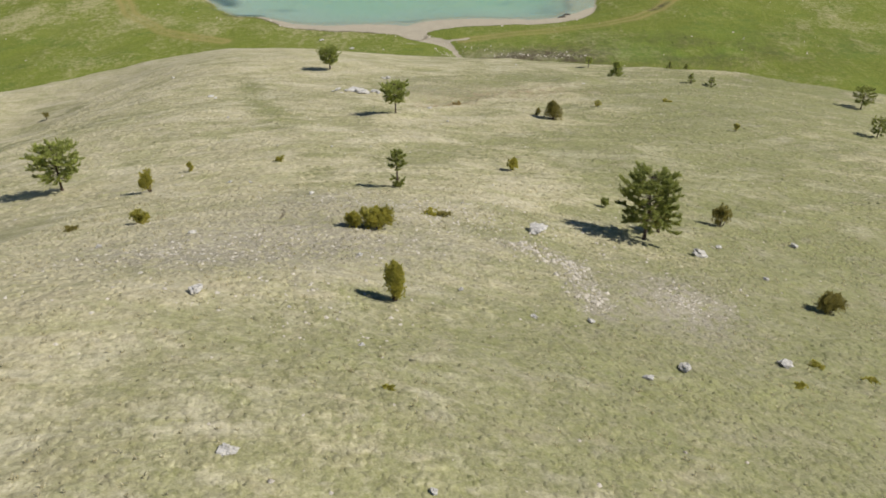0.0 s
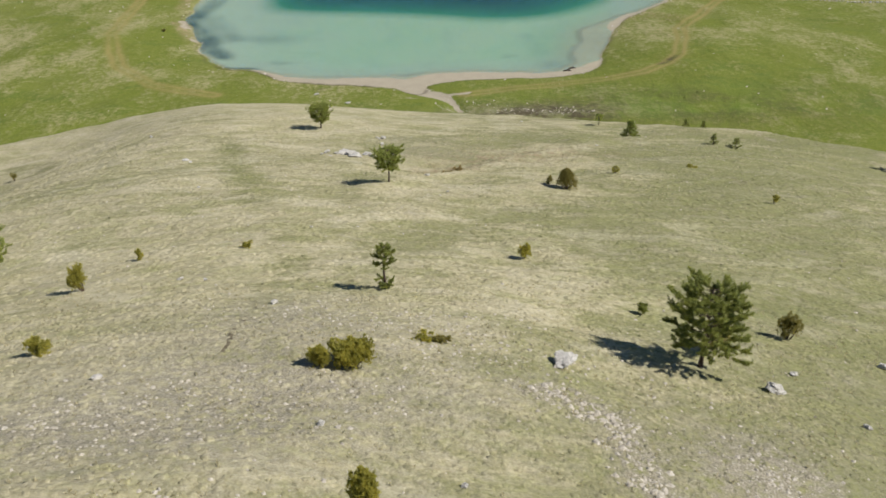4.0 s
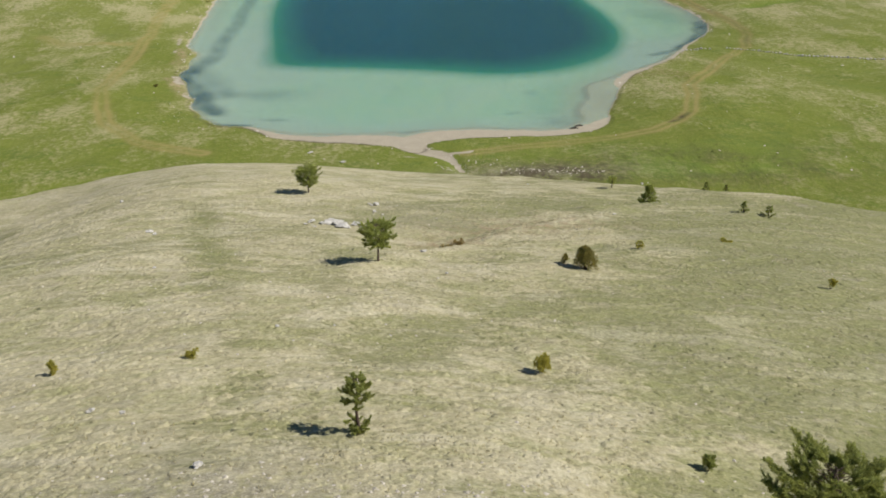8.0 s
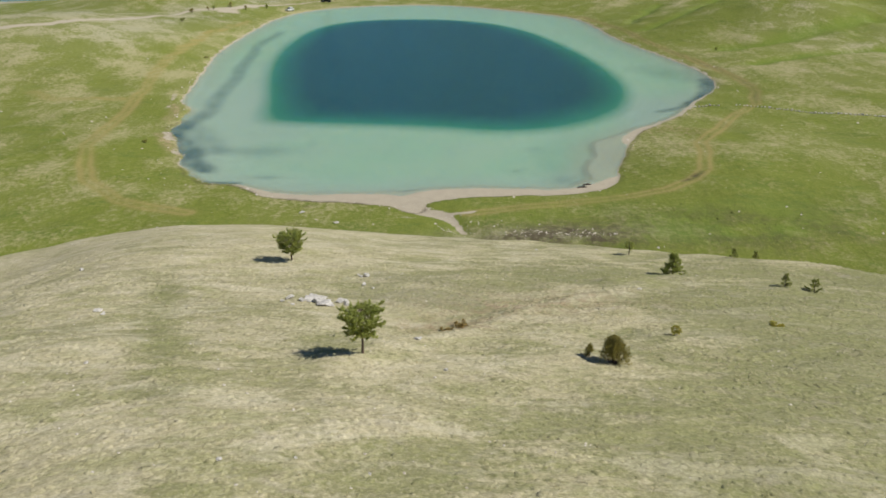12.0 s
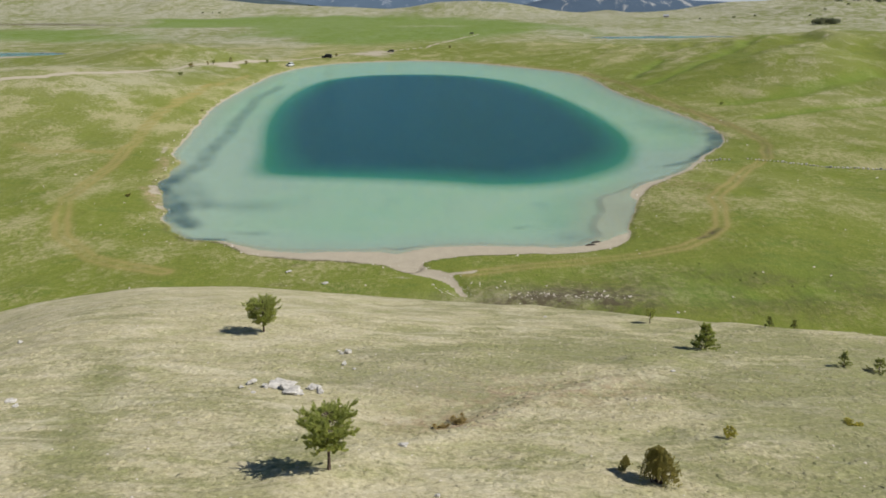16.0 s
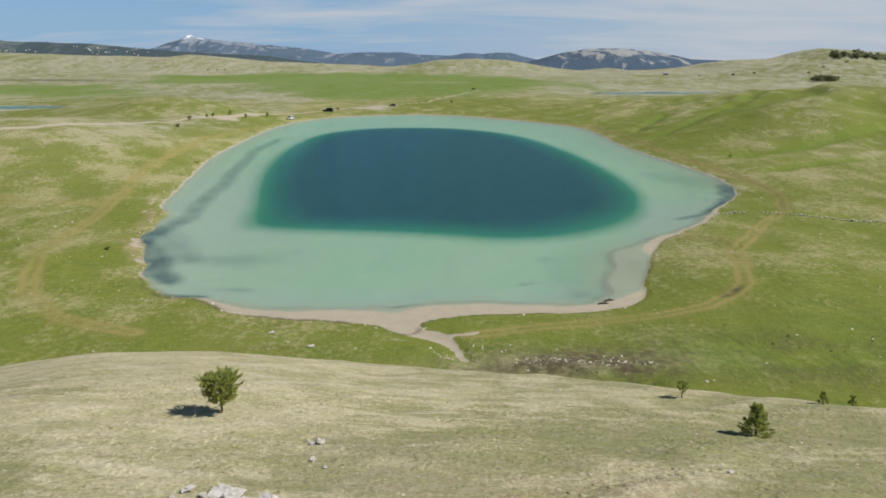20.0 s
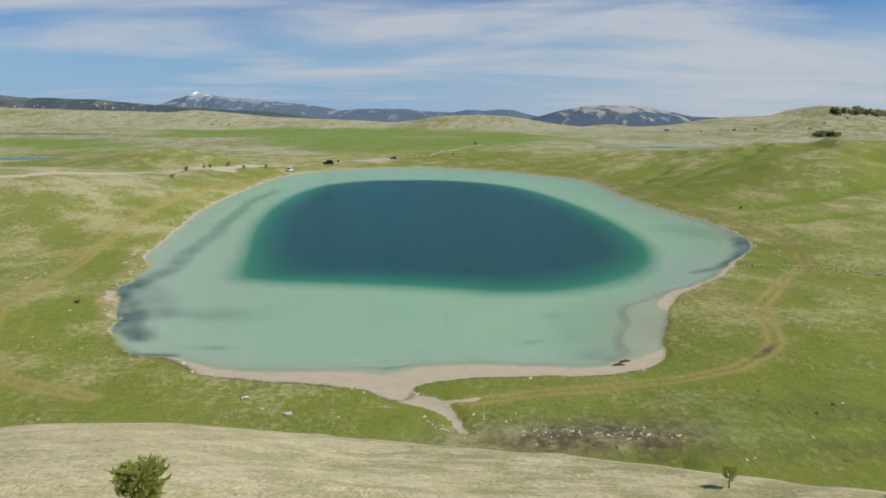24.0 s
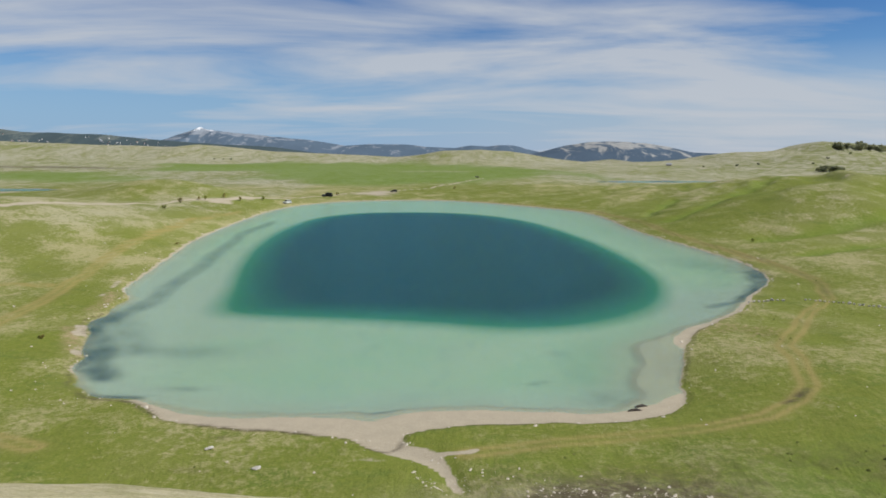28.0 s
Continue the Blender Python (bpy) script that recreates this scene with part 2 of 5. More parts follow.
def land(x, y):
    """Height of the ground, with the hill's share and the distance from the grass edge."""
    x, y = np.asarray(x, float), np.asarray(y, float)
    d = away(rounded(SHORE), x + 0.5 * rough(x, y, 4, 2), y + 0.5 * rough(x + 50, y, 4, 2), True)
    out = np.maximum(d, 0)
    near = 1 - np.exp(-out / 9)
    z = (0.22 + 0.12 * rough(x, y, 5, 2)) * step(0, 0.35, out) + 0.35 * near
    swell = 0.0
    for cx, cy, s, h in SWELLS:
        swell = swell + h * bell(x, y, cx, cy, s)
    far = step(300, 1500, np.hypot(x, y - 150))
    z = z + near * swell + far * (5 * rough(x, y, 420, 3) + 1) - 18 * step(1650, 2300, y) + 0.10 * near * rough(x, y, 7, 2) + 0.35 * step(3, 14, out) * rough(x + 9, y, 10, 4) + step(20, 90, out) * (0.9 * rough(x * 0.8 + y * 0.5, y * 0.8 - x * 0.5, 34, 3)
                              + 3.0 * step(45, 90, x) * step(460, 330, y) * gully(x, y)) - 0.9 * drained(x, y) * step(4, 12, out)
    crest = np.exp(-((y - 1500) / 190) ** 2)
    z = z * (1 - crest) + crest * (np.interp(x, *np.array(CREST, float).T) + 1.2 * rough(x, y, 45, 4))
    hill = hill_height(x, y) + hill_relief(x, y) + 0.22 * rough(0.8 * x + 0.5 * y, 0.5 * y - 0.3 * x, 5, 4) + 0.12 * rough(x * 0.45 + 0.2 * y, y, 2.6, 3)
    k = 0.8
    m = np.maximum(hill, z)
    on_hill = step(-0.6, 0.9, hill - z)
    z = m + k * np.log(np.exp(np.clip((hill - m) / k, -60, 0)) + np.exp(np.clip((z - m) / k, -60, 0))) - 0.0
    # the lake floor: a pale shelf, then a steep brink
    inn = np.maximum(-d, 0)
    bw = beach_width(x, y)
    shelf = -0.24 * step(0, 1, (inn - bw) / 1.7) - 0.66 * step(0, 1, (inn - bw) / 12) - 0.02 + (0.10 - 0.12 * bell(x, y, 24.5, 93, 6, 10)) * np.clip(1 - inn / bw, 0, 1)
    b = away(rounded(BRINK), x, y, True)
    floor = shelf - 1.3 * step(-2, 60, -b)
    z = np.where(d < 0, floor, z)
    # creek bed
    c = away(CREEK, x + 0.4 * rough(x, y, 3, 2), y)
    z = z - np.clip(np.minimum(0.55, z - 0.07), 0, 1) * np.exp(-(c / 1.2) ** 2) * (d > -0.5) * step(5.5, 3.5, z)
    for cx, cy, rx, ry, level in PONDS:
        q = np.hypot((x - cx) / rx, (y - cy) / ry) + 0.15 * rough(x, y, 18, 2)
        w = step(1.05, 2.0, q)
        z = np.where(q < 2.0, z * w + (level - 0.6 + 0.9 * step(0.7, 1.4, q)) * (1 - w), z)
    return z, on_hill, d, b, c


# ---------------------------------------------------------------- materials
class Paint:
    """A node material with short ways to add nodes."""

    def __init__(self, name, rough_=0.9, spec=0.3):
        self.mat = bpy.data.materials.new(name)
        self.mat.use_nodes = True
        self.n, self.l = self.mat.node_tree.nodes, self.mat.node_tree.links
        self.bsdf = self.n["Principled BSDF"]
        self.bsdf.inputs["Roughness"].default_value = rough_
        self.bsdf.inputs["Specular IOR Level"].default_value = spec
        self.where = self.n.new("ShaderNodeTexCoord")

    def noise(self, scale, detail=4, rough_=0.55, stretch=None, warp=0.0):
        tex = self.n.new("ShaderNodeTexNoise")
        tex.inputs["Scale"].default_value, tex.inputs["Detail"].default_value = scale, detail
        tex.inputs["Roughness"].default_value, tex.inputs["Distortion"].default_value = rough_, warp
        src = self.where.outputs["Object"]
        if stretch:
            m = self.n.new("ShaderNodeMapping")
            m.inputs["Scale"].default_value = stretch
            self.l.new(src, m.inputs[0])
            src = m.outputs[0]
        self.l.new(src, tex.inputs["Vector"])
        return tex.outputs[0]

    def attr(self, name):
        a = self.n.new("ShaderNodeAttribute")
        a.attribute_name = name
        return a.outputs["Fac"]

    def sock(self, node_input, v):
        if isinstance(v, bpy.types.NodeSocket):
            self.l.new(v, node_input)
        elif isinstance(v, tuple):
            node_input.default_value = (*v, 1)
        else:
            node_input.default_value = v

    def math(self, op, a, b=0.0, clamp=False):
        m = self.n.new("ShaderNodeMath")
        m.operation, m.use_clamp = op, clamp
        self.sock(m.inputs[0], a)
        self.sock(m.inputs[1], b)
        return m.outputs[0]

    def span(self, v, a, b, c=0.0, d=1.0):
        m = self.n.new("ShaderNodeMapRange")
        for k, u in enumerate((v, a, b, c, d)):
            self.sock(m.inputs[k], u)
        return m.outputs[0]

    def mix(self, fac, a, b, way="MIX"):
        m = self.n.new("ShaderNodeMix")
        m.data_type, m.blend_type = "RGBA", way
        self.sock(m.inputs[0], fac)
        self.sock(m.inputs[6], a)
        self.sock(m.inputs[7], b)
        return m.outputs[2]

    def color(self, v):
        self.sock(self.bsdf.inputs["Base Color"], v)
        return self

    def bump(self, height, strength, distance):
        b = self.n.new("ShaderNodeBump")
        b.inputs["Strength"].default_value, b.inputs["Distance"].default_value = strength, distance
        self.l.new(height, b.inputs["Height"])
        self.l.new(b.outputs[0], self.bsdf.inputs["Normal"])
        return self

    def random(self):
        return self.n.new("ShaderNodeObjectInfo").outputs["Random"]

    def island(self):
        return self.n.new("ShaderNodeNewGeometry").outputs["Random Per Island"]


def grass_land():
    p = Paint("meadow_and_dry_grass", 0.95, 0.12)
    broad = p.noise(0.10, 5, 0.6, (0.9, 0.8, 1), 0.6)
    fine = p.noise(5.0, 6, 0.72)
    clump_ = p.noise(8.5, 4, 0.62, None, 0.4)
    grain = p.noise(24, 3, 0.7)
    pale = p.noise(0.23, 7, 0.62, (0.8, 1.1, 1), 0.6)
    vast = p.noise(0.045, 7, 0.68, (1.0, 0.4, 1), 0.5)
    speck = p.span(p.math("ADD", p.math("MULTIPLY", fine, 0.55), p.math("MULTIPLY", clump_, 0.45)), 0.35, 0.65)
    dry = p.attr("dry")
    hill_ = p.attr("hill")
    streak = p.noise(0.55, 6, 0.65, (0.45, 1.2, 1), 0.7)
    tuft = p.noise(1.5, 6, 0.72, (1.0, 0.8, 1), 0.4)
    mid = p.math("ADD", p.math("MULTIPLY", streak, hill_), p.math("MULTIPLY", p.math("SUBTRACT", p.math("MULTIPLY", tuft, 1.1), 0.05), p.math("SUBTRACT", 1.0, hill_)))
    tan = p.mix(speck, (0.355, 0.315, 0.180), (0.565, 0.512, 0.320))
    tan = p.mix(p.math("MULTIPLY", p.span(pale, 0.50, 0.62, 0.0, 0.75), p.span(dry, 0.58, 0.7)), tan, p.mix(speck, (0.42, 0.37, 0.22), (0.72, 0.66, 0.44)))
    tan = p.mix(hill_, p.mix(speck, (0.275, 0.258, 0.112), (0.40, 0.372, 0.195)), tan)
    sward = p.mix(speck, (0.112, 0.146, 0.020), (0.198, 0.226, 0.043))
    deep = p.noise(0.16, 6, 0.68, (0.8, 1.3, 1), 0.5)
    sward = p.mix(p.span(deep, 0.52, 0.66, 0.0, 0.5), sward, p.mix(speck, (0.060, 0.105, 0.020), (0.125, 0.180, 0.042)))
    sward = p.mix(p.span(mid, 0.45, 0.70, 0.0, 0.6), sward, (0.215, 0.230, 0.056))
    ashen = p.attr("ashen")
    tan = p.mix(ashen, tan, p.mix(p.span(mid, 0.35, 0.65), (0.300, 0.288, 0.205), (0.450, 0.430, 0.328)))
    sward = p.mix(hill_, sward, p.mix(speck, (0.150, 0.162, 0.060), (0.295, 0.292, 0.130)))
    olive = p.mix(speck, (0.176, 0.188, 0.052), (0.286, 0.288, 0.105))
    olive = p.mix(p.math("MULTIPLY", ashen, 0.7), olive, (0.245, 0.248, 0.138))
    olive = p.mix(hill_, olive, p.mix(speck, (0.195, 0.193, 0.084), (0.37, 0.352, 0.178)))
    tract = p.noise(0.22, 7, 0.70, (1.0, 0.38, 1), 0.4)
    sway = p.math("MULTIPLY", p.math("SUBTRACT", broad, 0.5), 2.1)
    sway = p.math("ADD", sway, p.math("MULTIPLY", p.math("SUBTRACT", tract, 0.5), p.math("SUBTRACT", 1.5, p.math("MULTIPLY", hill_, 1.5))))
    sway = p.math("ADD", sway, p.math("MULTIPLY", p.math("SUBTRACT", mid, 0.5), 2.2))
    sway = p.math("ADD", sway, p.math("MULTIPLY", p.math("SUBTRACT", fine, 0.5), 0.9))
    sway = p.math("ADD", sway, p.math("MULTIPLY", p.math("SUBTRACT", vast, 0.5), 1.3))
    fac = p.math("ADD", dry, p.math("MULTIPLY", sway, p.span(dry, 0.05, 0.5, 0.85, 1.35)))
    fac = p.math("MAXIMUM", fac, p.math("MULTIPLY", dry, 0.60))
    col = p.mix(p.span(fac, 0.12, 0.46), sward, olive)
    col = p.mix(p.span(fac, 0.44, 0.80), col, tan)
    # rosy dead leaves among the hill's grass
    col = p.mix(p.math("MULTIPLY", p.span(p.noise(1.3, 5, 0.7), 0.58, 0.72, 0.0, 0.35), hill_), col, (0.31, 0.235, 0.155))
    # greener and greyer tufts
    hue = p.noise(0.8, 6, 0.7, (0.8, 1.1, 1), 0.5)
    col = p.mix(p.math("MULTIPLY", p.span(hue, 0.53, 0.68, 0.0, 0.50), hill_), col, p.mix(speck, (0.185, 0.205, 0.07), (0.36, 0.375, 0.155)))
    col = p.mix(p.math("MULTIPLY", p.span(hue, 0.46, 0.32, 0.0, 0.50), hill_), col, p.mix(speck, (0.27, 0.232, 0.15), (0.54, 0.475, 0.335)))
    # drifts of bleached, of fresh and of lilac-grey grass that overlap
    parched = p.math("MULTIPLY", hill_, p.span(dry, 0.20, 0.62, 0.15, 1.0))
    drift_a, drift_b = p.noise(0.42, 6, 0.66, (0.55, 1.25, 1), 0.9), p.noise(0.9, 6, 0.70, (0.7, 1.1, 1), 0.6)
    col = p.mix(p.math("MULTIPLY", p.span(drift_a, 0.52, 0.62, 0.0, 0.62), parched), col, p.mix(speck, (0.46, 0.415, 0.275), (0.69, 0.635, 0.455)))
    col = p.mix(p.math("MULTIPLY", p.span(drift_a, 0.48, 0.39, 0.0, 0.55), hill_), col, p.mix(speck, (0.215, 0.222, 0.080), (0.37, 0.368, 0.165)))
    col = p.mix(p.math("MULTIPLY", p.span(drift_b, 0.56, 0.68, 0.0, 0.38), hill_), col, p.mix(speck, (0.33, 0.292, 0.225), (0.50, 0.455, 0.365)))
    col = p.mix(p.math("MULTIPLY", p.span(drift_b, 0.43, 0.33, 0.0, 0.38), hill_), col, (0.235, 0.262, 0.088))
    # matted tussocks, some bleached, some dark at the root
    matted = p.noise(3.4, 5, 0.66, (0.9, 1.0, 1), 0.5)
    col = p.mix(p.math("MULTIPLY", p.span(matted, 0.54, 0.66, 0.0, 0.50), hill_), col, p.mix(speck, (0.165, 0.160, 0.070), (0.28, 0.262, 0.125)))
    col = p.mix(p.math("MULTIPLY", p.span(matted, 0.46, 0.35, 0.0, 0.42), parched), col, p.mix(speck, (0.47, 0.425, 0.285), (0.66, 0.605, 0.43)))
    # dead stems and shaggy tufts
    shag = p.noise(13, 5, 0.75, (1.0, 0.8, 1), 0.3)
    col = p.mix(p.math("MULTIPLY", p.span(shag, 0.54, 0.68, 0.0, 0.42), hill_), col, (0.16, 0.135, 0.07))
    col = p.mix(p.math("MULTIPLY", p.span(shag, 0.45, 0.33, 0.0, 0.40), parched), col, (0.66, 0.60, 0.40))
    # lush hay fields
    col = p.mix(p.attr("lush"), col, p.mix(p.span(mid, 0.3, 0.7), (0.115, 0.190, 0.024), (0.160, 0.232, 0.042)))
    # reddish dead bracken and sedge
    col = p.mix(p.math("MULTIPLY", p.attr("rust"), p.span(tuft, 0.42, 0.66)), col, p.mix(speck, (0.24, 0.155, 0.085), (0.42, 0.31, 0.20)))
    # wheel tracks
    worn = p.math("MULTIPLY", p.attr("worn"), p.span(fine, 0.2, 0.6, 0.55, 1.0))
    col = p.mix(worn, col, (0.285, 0.245, 0.085))
    # stony ground
    stony = p.math("MULTIPLY", p.attr("stony"), p.span(p.noise(3.2, 5, 0.75), 0.34, 0.58))
    col = p.mix(stony, col, p.mix(p.span(grain, 0.4, 0.65), (0.225, 0.20, 0.138), (0.45, 0.415, 0.325)))
    # bare marl and sand
    sand = p.mix(p.span(fine, 0.3, 0.7), (0.385, 0.335, 0.25), (0.475, 0.42, 0.32))
    sand = p.mix(p.span(p.noise(0.7, 5, 0.6), 0.42, 0.66, 0.0, 0.4), sand, (0.35, 0.312, 0.235))
    col = p.mix(p.span(p.math("ADD", p.attr("bare"), p.math("MULTIPLY", p.math("SUBTRACT", tuft, 0.5), 0.6)), 0.36, 0.60), col, sand)
    # dark soil of eroded banks, mud and ploughland, and shade painted along shore lips
    col = p.mix(p.math("MULTIPLY", p.attr("soil_and_shade"), p.span(p.noise(1.1, 4, 0.65), 0.30, 0.55)), col, (0.085, 0.068, 0.042))
    # lake floor, paler on the shelf, with weed beds
    depth = p.attr("depth")
    drift = p.noise(0.16, 5, 0.6, (1.4, 0.5, 1), 0.8)
    ragged = p.math("MULTIPLY", p.math("SUBTRACT", p.noise(0.8, 5, 0.65), 0.5), 0.14)
    shoal = p.math("ADD", depth, p.math("MULTIPLY", ragged, p.span(depth, 0.02, 0.06)))
    shelf = p.mix(p.span(shoal, 0.05, 0.60), (0.38, 0.325, 0.25), (0.318, 0.400, 0.278))
    fringe = p.math("MULTIPLY", p.span(shoal, 0.015, 0.05), p.span(shoal, 0.10, 0.05))
    shelf = p.mix(p.math("MULTIPLY", fringe, 0.10), shelf, (0.215, 0.225, 0.15))
    shelf = p.mix(p.math("MULTIPLY", p.span(broad, 0.36, 0.64, 0.0, 0.55), p.span(shoal, 0.2, 0.6)), shelf, (0.385, 0.415, 0.318))
    shelf = p.mix(p.math("MULTIPLY", p.span(drift, 0.54, 0.66, 0.0, 0.25), p.span(shoal, 0.2, 0.6)), shelf, (0.22, 0.30, 0.24))
    # greyer shallows; the western part is reflected sky put into the floor's colour
    shelf = p.mix(p.math("MULTIPLY", p.attr("grey_and_sheen"), p.span(shoal, 0.05, 0.3)), shelf, (0.375, 0.385, 0.335))
    floor = p.mix(p.span(depth, 0.95, 2.7), shelf, (0.034, 0.190, 0.110))
    # deep water colour, mottled to paint the glints of surface ripples
    deep_ripple = p.mix(p.span(p.noise(0.55, 6, 0.75, (1.0, 0.35, 1)), 0.38, 0.66), (0.002, 0.033, 0.042), (0.012, 0.060, 0.070))
    floor = p.mix(p.span(depth, 2.1, 5.8), floor, deep_ripple)
    weed = p.math("MULTIPLY", p.attr("weed"), p.span(p.noise(0.22, 5, 0.6, (1.3, 0.6, 1), 0.0), 0.08, 0.66))
    floor = p.mix(weed, floor, (0.060, 0.082, 0.100))
    col = p.mix(p.span(depth, 0.0, 0.03), col, floor)
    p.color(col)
    h = p.math("ADD", p.math("MULTIPLY", p.math("ADD", fine, clump_), 0.45), p.math("MULTIPLY", grain, 0.35))
    h = p.math("ADD", h, p.math("MULTIPLY", p.math("ADD", p.math("MULTIPLY", p.math("SUBTRACT", tuft, 0.5), 2.4), p.math("ADD", p.math("MULTIPLY", p.math("SUBTRACT", vast, 0.5), 12.0), p.math("MULTIPLY", p.math("SUBTRACT", tract, 0.5), 9.0))), p.math("MULTIPLY", p.math("SUBTRACT", 1.0, hill_), p.span(p.attr("bare"), 0.0, 0.4, 1.0, 0.0))))
    h = p.math("ADD", h, p.math("MULTIPLY", p.math("ADD", p.math("MULTIPLY", p.math("SUBTRACT", streak, 0.5), 4.5), p.math("MULTIPLY", p.math("SUBTRACT", p.noise(2.1, 3, 0.55, (0.8, 1.1, 1), 0.3), 0.5), 3.2)), hill_))
    return p.bump(p.math("MULTIPLY", h, p.span(depth, 0.0, 0.05, 1.0, 0.0)), 0.42, 0.10).mat


def water_skin():
    p = Paint("lake_water", 0.15, 0.5)
    n, l = p.n, p.l
    n.remove(p.bsdf)
    clear = n.new("ShaderNodeBsdfTransparent")
    clear.inputs[0].default_value = (0.895, 1.0, 0.975, 1)
    shine = n.new("ShaderNodeBsdfGlossy")
    shine.inputs["Roughness"].default_value = 0.10
    shine.inputs["Color"].default_value = (0.48, 0.88, 0.96, 1)
    rip = n.new("ShaderNodeBump")
    rip.inputs["Strength"].default_value, rip.inputs["Distance"].default_value = 1.0, 0.22
    swell_ = p.math("MULTIPLY", p.noise(0.9, 4, 0.7, (0.9, 0.5, 1)), 0.7)
    l.new(p.math("ADD", p.noise(1.6, 4, 0.65, (0.45, 1.4, 1)), swell_), rip.inputs["Height"])
    l.new(rip.outputs[0], shine.inputs["Normal"])
    edge = n.new("ShaderNodeFresnel")
    edge.inputs["IOR"].default_value = 1.12
    l.new(rip.outputs[0], edge.inputs["Normal"])
    fac = p.math("MINIMUM", p.math("MULTIPLY", edge.outputs[0], 0.95), 0.50)
    both = n.new("ShaderNodeMixShader")
    l.new(fac, both.inputs[0])
    l.new(clear.outputs[0], both.inputs[1])
    l.new(shine.outputs[0], both.inputs[2])
    l.new(both.outputs[0], n["Material Output"].inputs[0])
    return p.mat


def leafy(name, dark, light, through_=0.5):
    """Leaves that let some light through."""
    p = Paint(name, 0.75, 0.2)
    col = p.mix(p.island(), dark, light)
    col = p.mix(p.span(p.noise(4.0, 3), 0.40, 0.62, 0.0, 0.6), col, light)
    p.color(col)
    thin = p.n.new("ShaderNodeBsdfTranslucent")
    p.l.new(col, thin.inputs[0])
    both = p.n.new("ShaderNodeMixShader")
    both.inputs[0].default_value = through_
    p.l.new(p.bsdf.outputs[0], both.inputs[1])
    p.l.new(thin.outputs[0], both.inputs[2])
    p.l.new(both.outputs[0], p.n["Material Output"].inputs[0])
    return p.mat


def barky():
    p = Paint("pine_bark", 0.95, 0.15)
    p.color(p.mix(p.span(p.noise(14, 5, 0.7, (1, 1, 0.3)), 0.35, 0.65), (0.055, 0.040, 0.030), (0.17, 0.125, 0.095)))
    return p.bump(p.noise(30, 4), 0.6, 0.02).mat


def rocky(name, lo, hi):
    p = Paint(name, 0.92, 0.2)
    col = p.mix(p.span(p.noise(5, 6, 0.7), 0.3, 0.68), lo, hi)
    col = p.mix(p.span(p.noise(17, 5, 0.7), 0.60, 0.72, 0, 0.55), col, (0.15, 0.135, 0.11))
    p.color(col)
    return p.bump(p.noise(11, 6, 0.7), 0.7, 0.05).mat


def plain(name, color, rough_=0.6, spec=0.4, metal=0.0):
    p = Paint(name, rough_, spec)
    p.color(p.mix(p.span(p.noise(8, 4), 0.3, 0.7), tuple(c * 0.88 for c in color), color))
    p.bsdf.inputs["Metallic"].default_value = metal
    return p.mat


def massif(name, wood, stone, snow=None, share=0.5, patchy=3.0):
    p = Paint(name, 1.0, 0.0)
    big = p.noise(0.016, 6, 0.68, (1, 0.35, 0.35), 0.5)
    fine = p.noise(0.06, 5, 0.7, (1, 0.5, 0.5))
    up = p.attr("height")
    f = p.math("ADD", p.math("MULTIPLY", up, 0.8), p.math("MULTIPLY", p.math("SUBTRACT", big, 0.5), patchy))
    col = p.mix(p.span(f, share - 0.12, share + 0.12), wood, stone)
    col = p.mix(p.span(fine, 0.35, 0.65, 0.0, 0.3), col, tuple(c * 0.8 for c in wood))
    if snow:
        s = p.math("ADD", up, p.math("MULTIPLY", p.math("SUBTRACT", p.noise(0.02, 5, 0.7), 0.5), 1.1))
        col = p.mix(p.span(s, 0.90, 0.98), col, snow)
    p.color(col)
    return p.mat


GRASS, WATER = grass_land(), water_skin()
NEEDLES = leafy("pine_needles", (0.12, 0.155, 0.045), (0.48, 0.50, 0.145))
NEEDLES_LIGHT = leafy("young_pine_needles", (0.20, 0.25, 0.06), (0.57, 0.60, 0.18))
JUNIPER = leafy("juniper_scales", (0.22, 0.215, 0.05), (0.70, 0.64, 0.15))
JUNIPER_DARK = leafy("dark_juniper_scales", (0.18, 0.165, 0.055), (0.52, 0.46, 0.15))
SHRUB_DRY = leafy("dry_shrub_twigs", (0.33, 0.26, 0.10), (0.58, 0.46, 0.20))
TREES_FAR = leafy("far_tree_leaves", (0.22, 0.245, 0.16), (0.46, 0.47, 0.28))
BARK = barky()
LIMESTONE = rocky("pale_limestone", (0.37, 0.345, 0.305), (0.72, 0.69, 0.63))
SCREE = rocky("weathered_limestone", (0.37, 0.33, 0.27), (0.66, 0.605, 0.51))
TUFT_DRY = leafy("dry_grass_blades", (0.42, 0.37, 0.22), (0.74, 0.67, 0.45))


# ---------------------------------------------------------------- building helpers
def sheet(name, verts, faces, mat, parent=None, smooth=False):
    """A mesh object from arrays of places and of quads or triangles."""
    verts, faces = np.asarray(verts, np.float32), np.asarray(faces, np.int32)
    me = bpy.data.meshes.new(name)
    me.vertices.add(len(verts))
    me.vertices.foreach_set("co", verts.ravel())
    k = faces.shape[1]
    me.loops.add(faces.size)
    me.loops.foreach_set("vertex_index", faces.ravel())
    me.polygons.add(len(faces))
    me.polygons.foreach_set("loop_start", np.arange(0, faces.size, k, dtype=np.int32))
    me.update(calc_edges=True)
    me.validate()
    if smooth:
        me.polygons.foreach_set("use_smooth", np.ones(len(faces), bool))
    me.materials.append(mat)
    ob = new(name, me)
    ob.parent = parent
    return ob


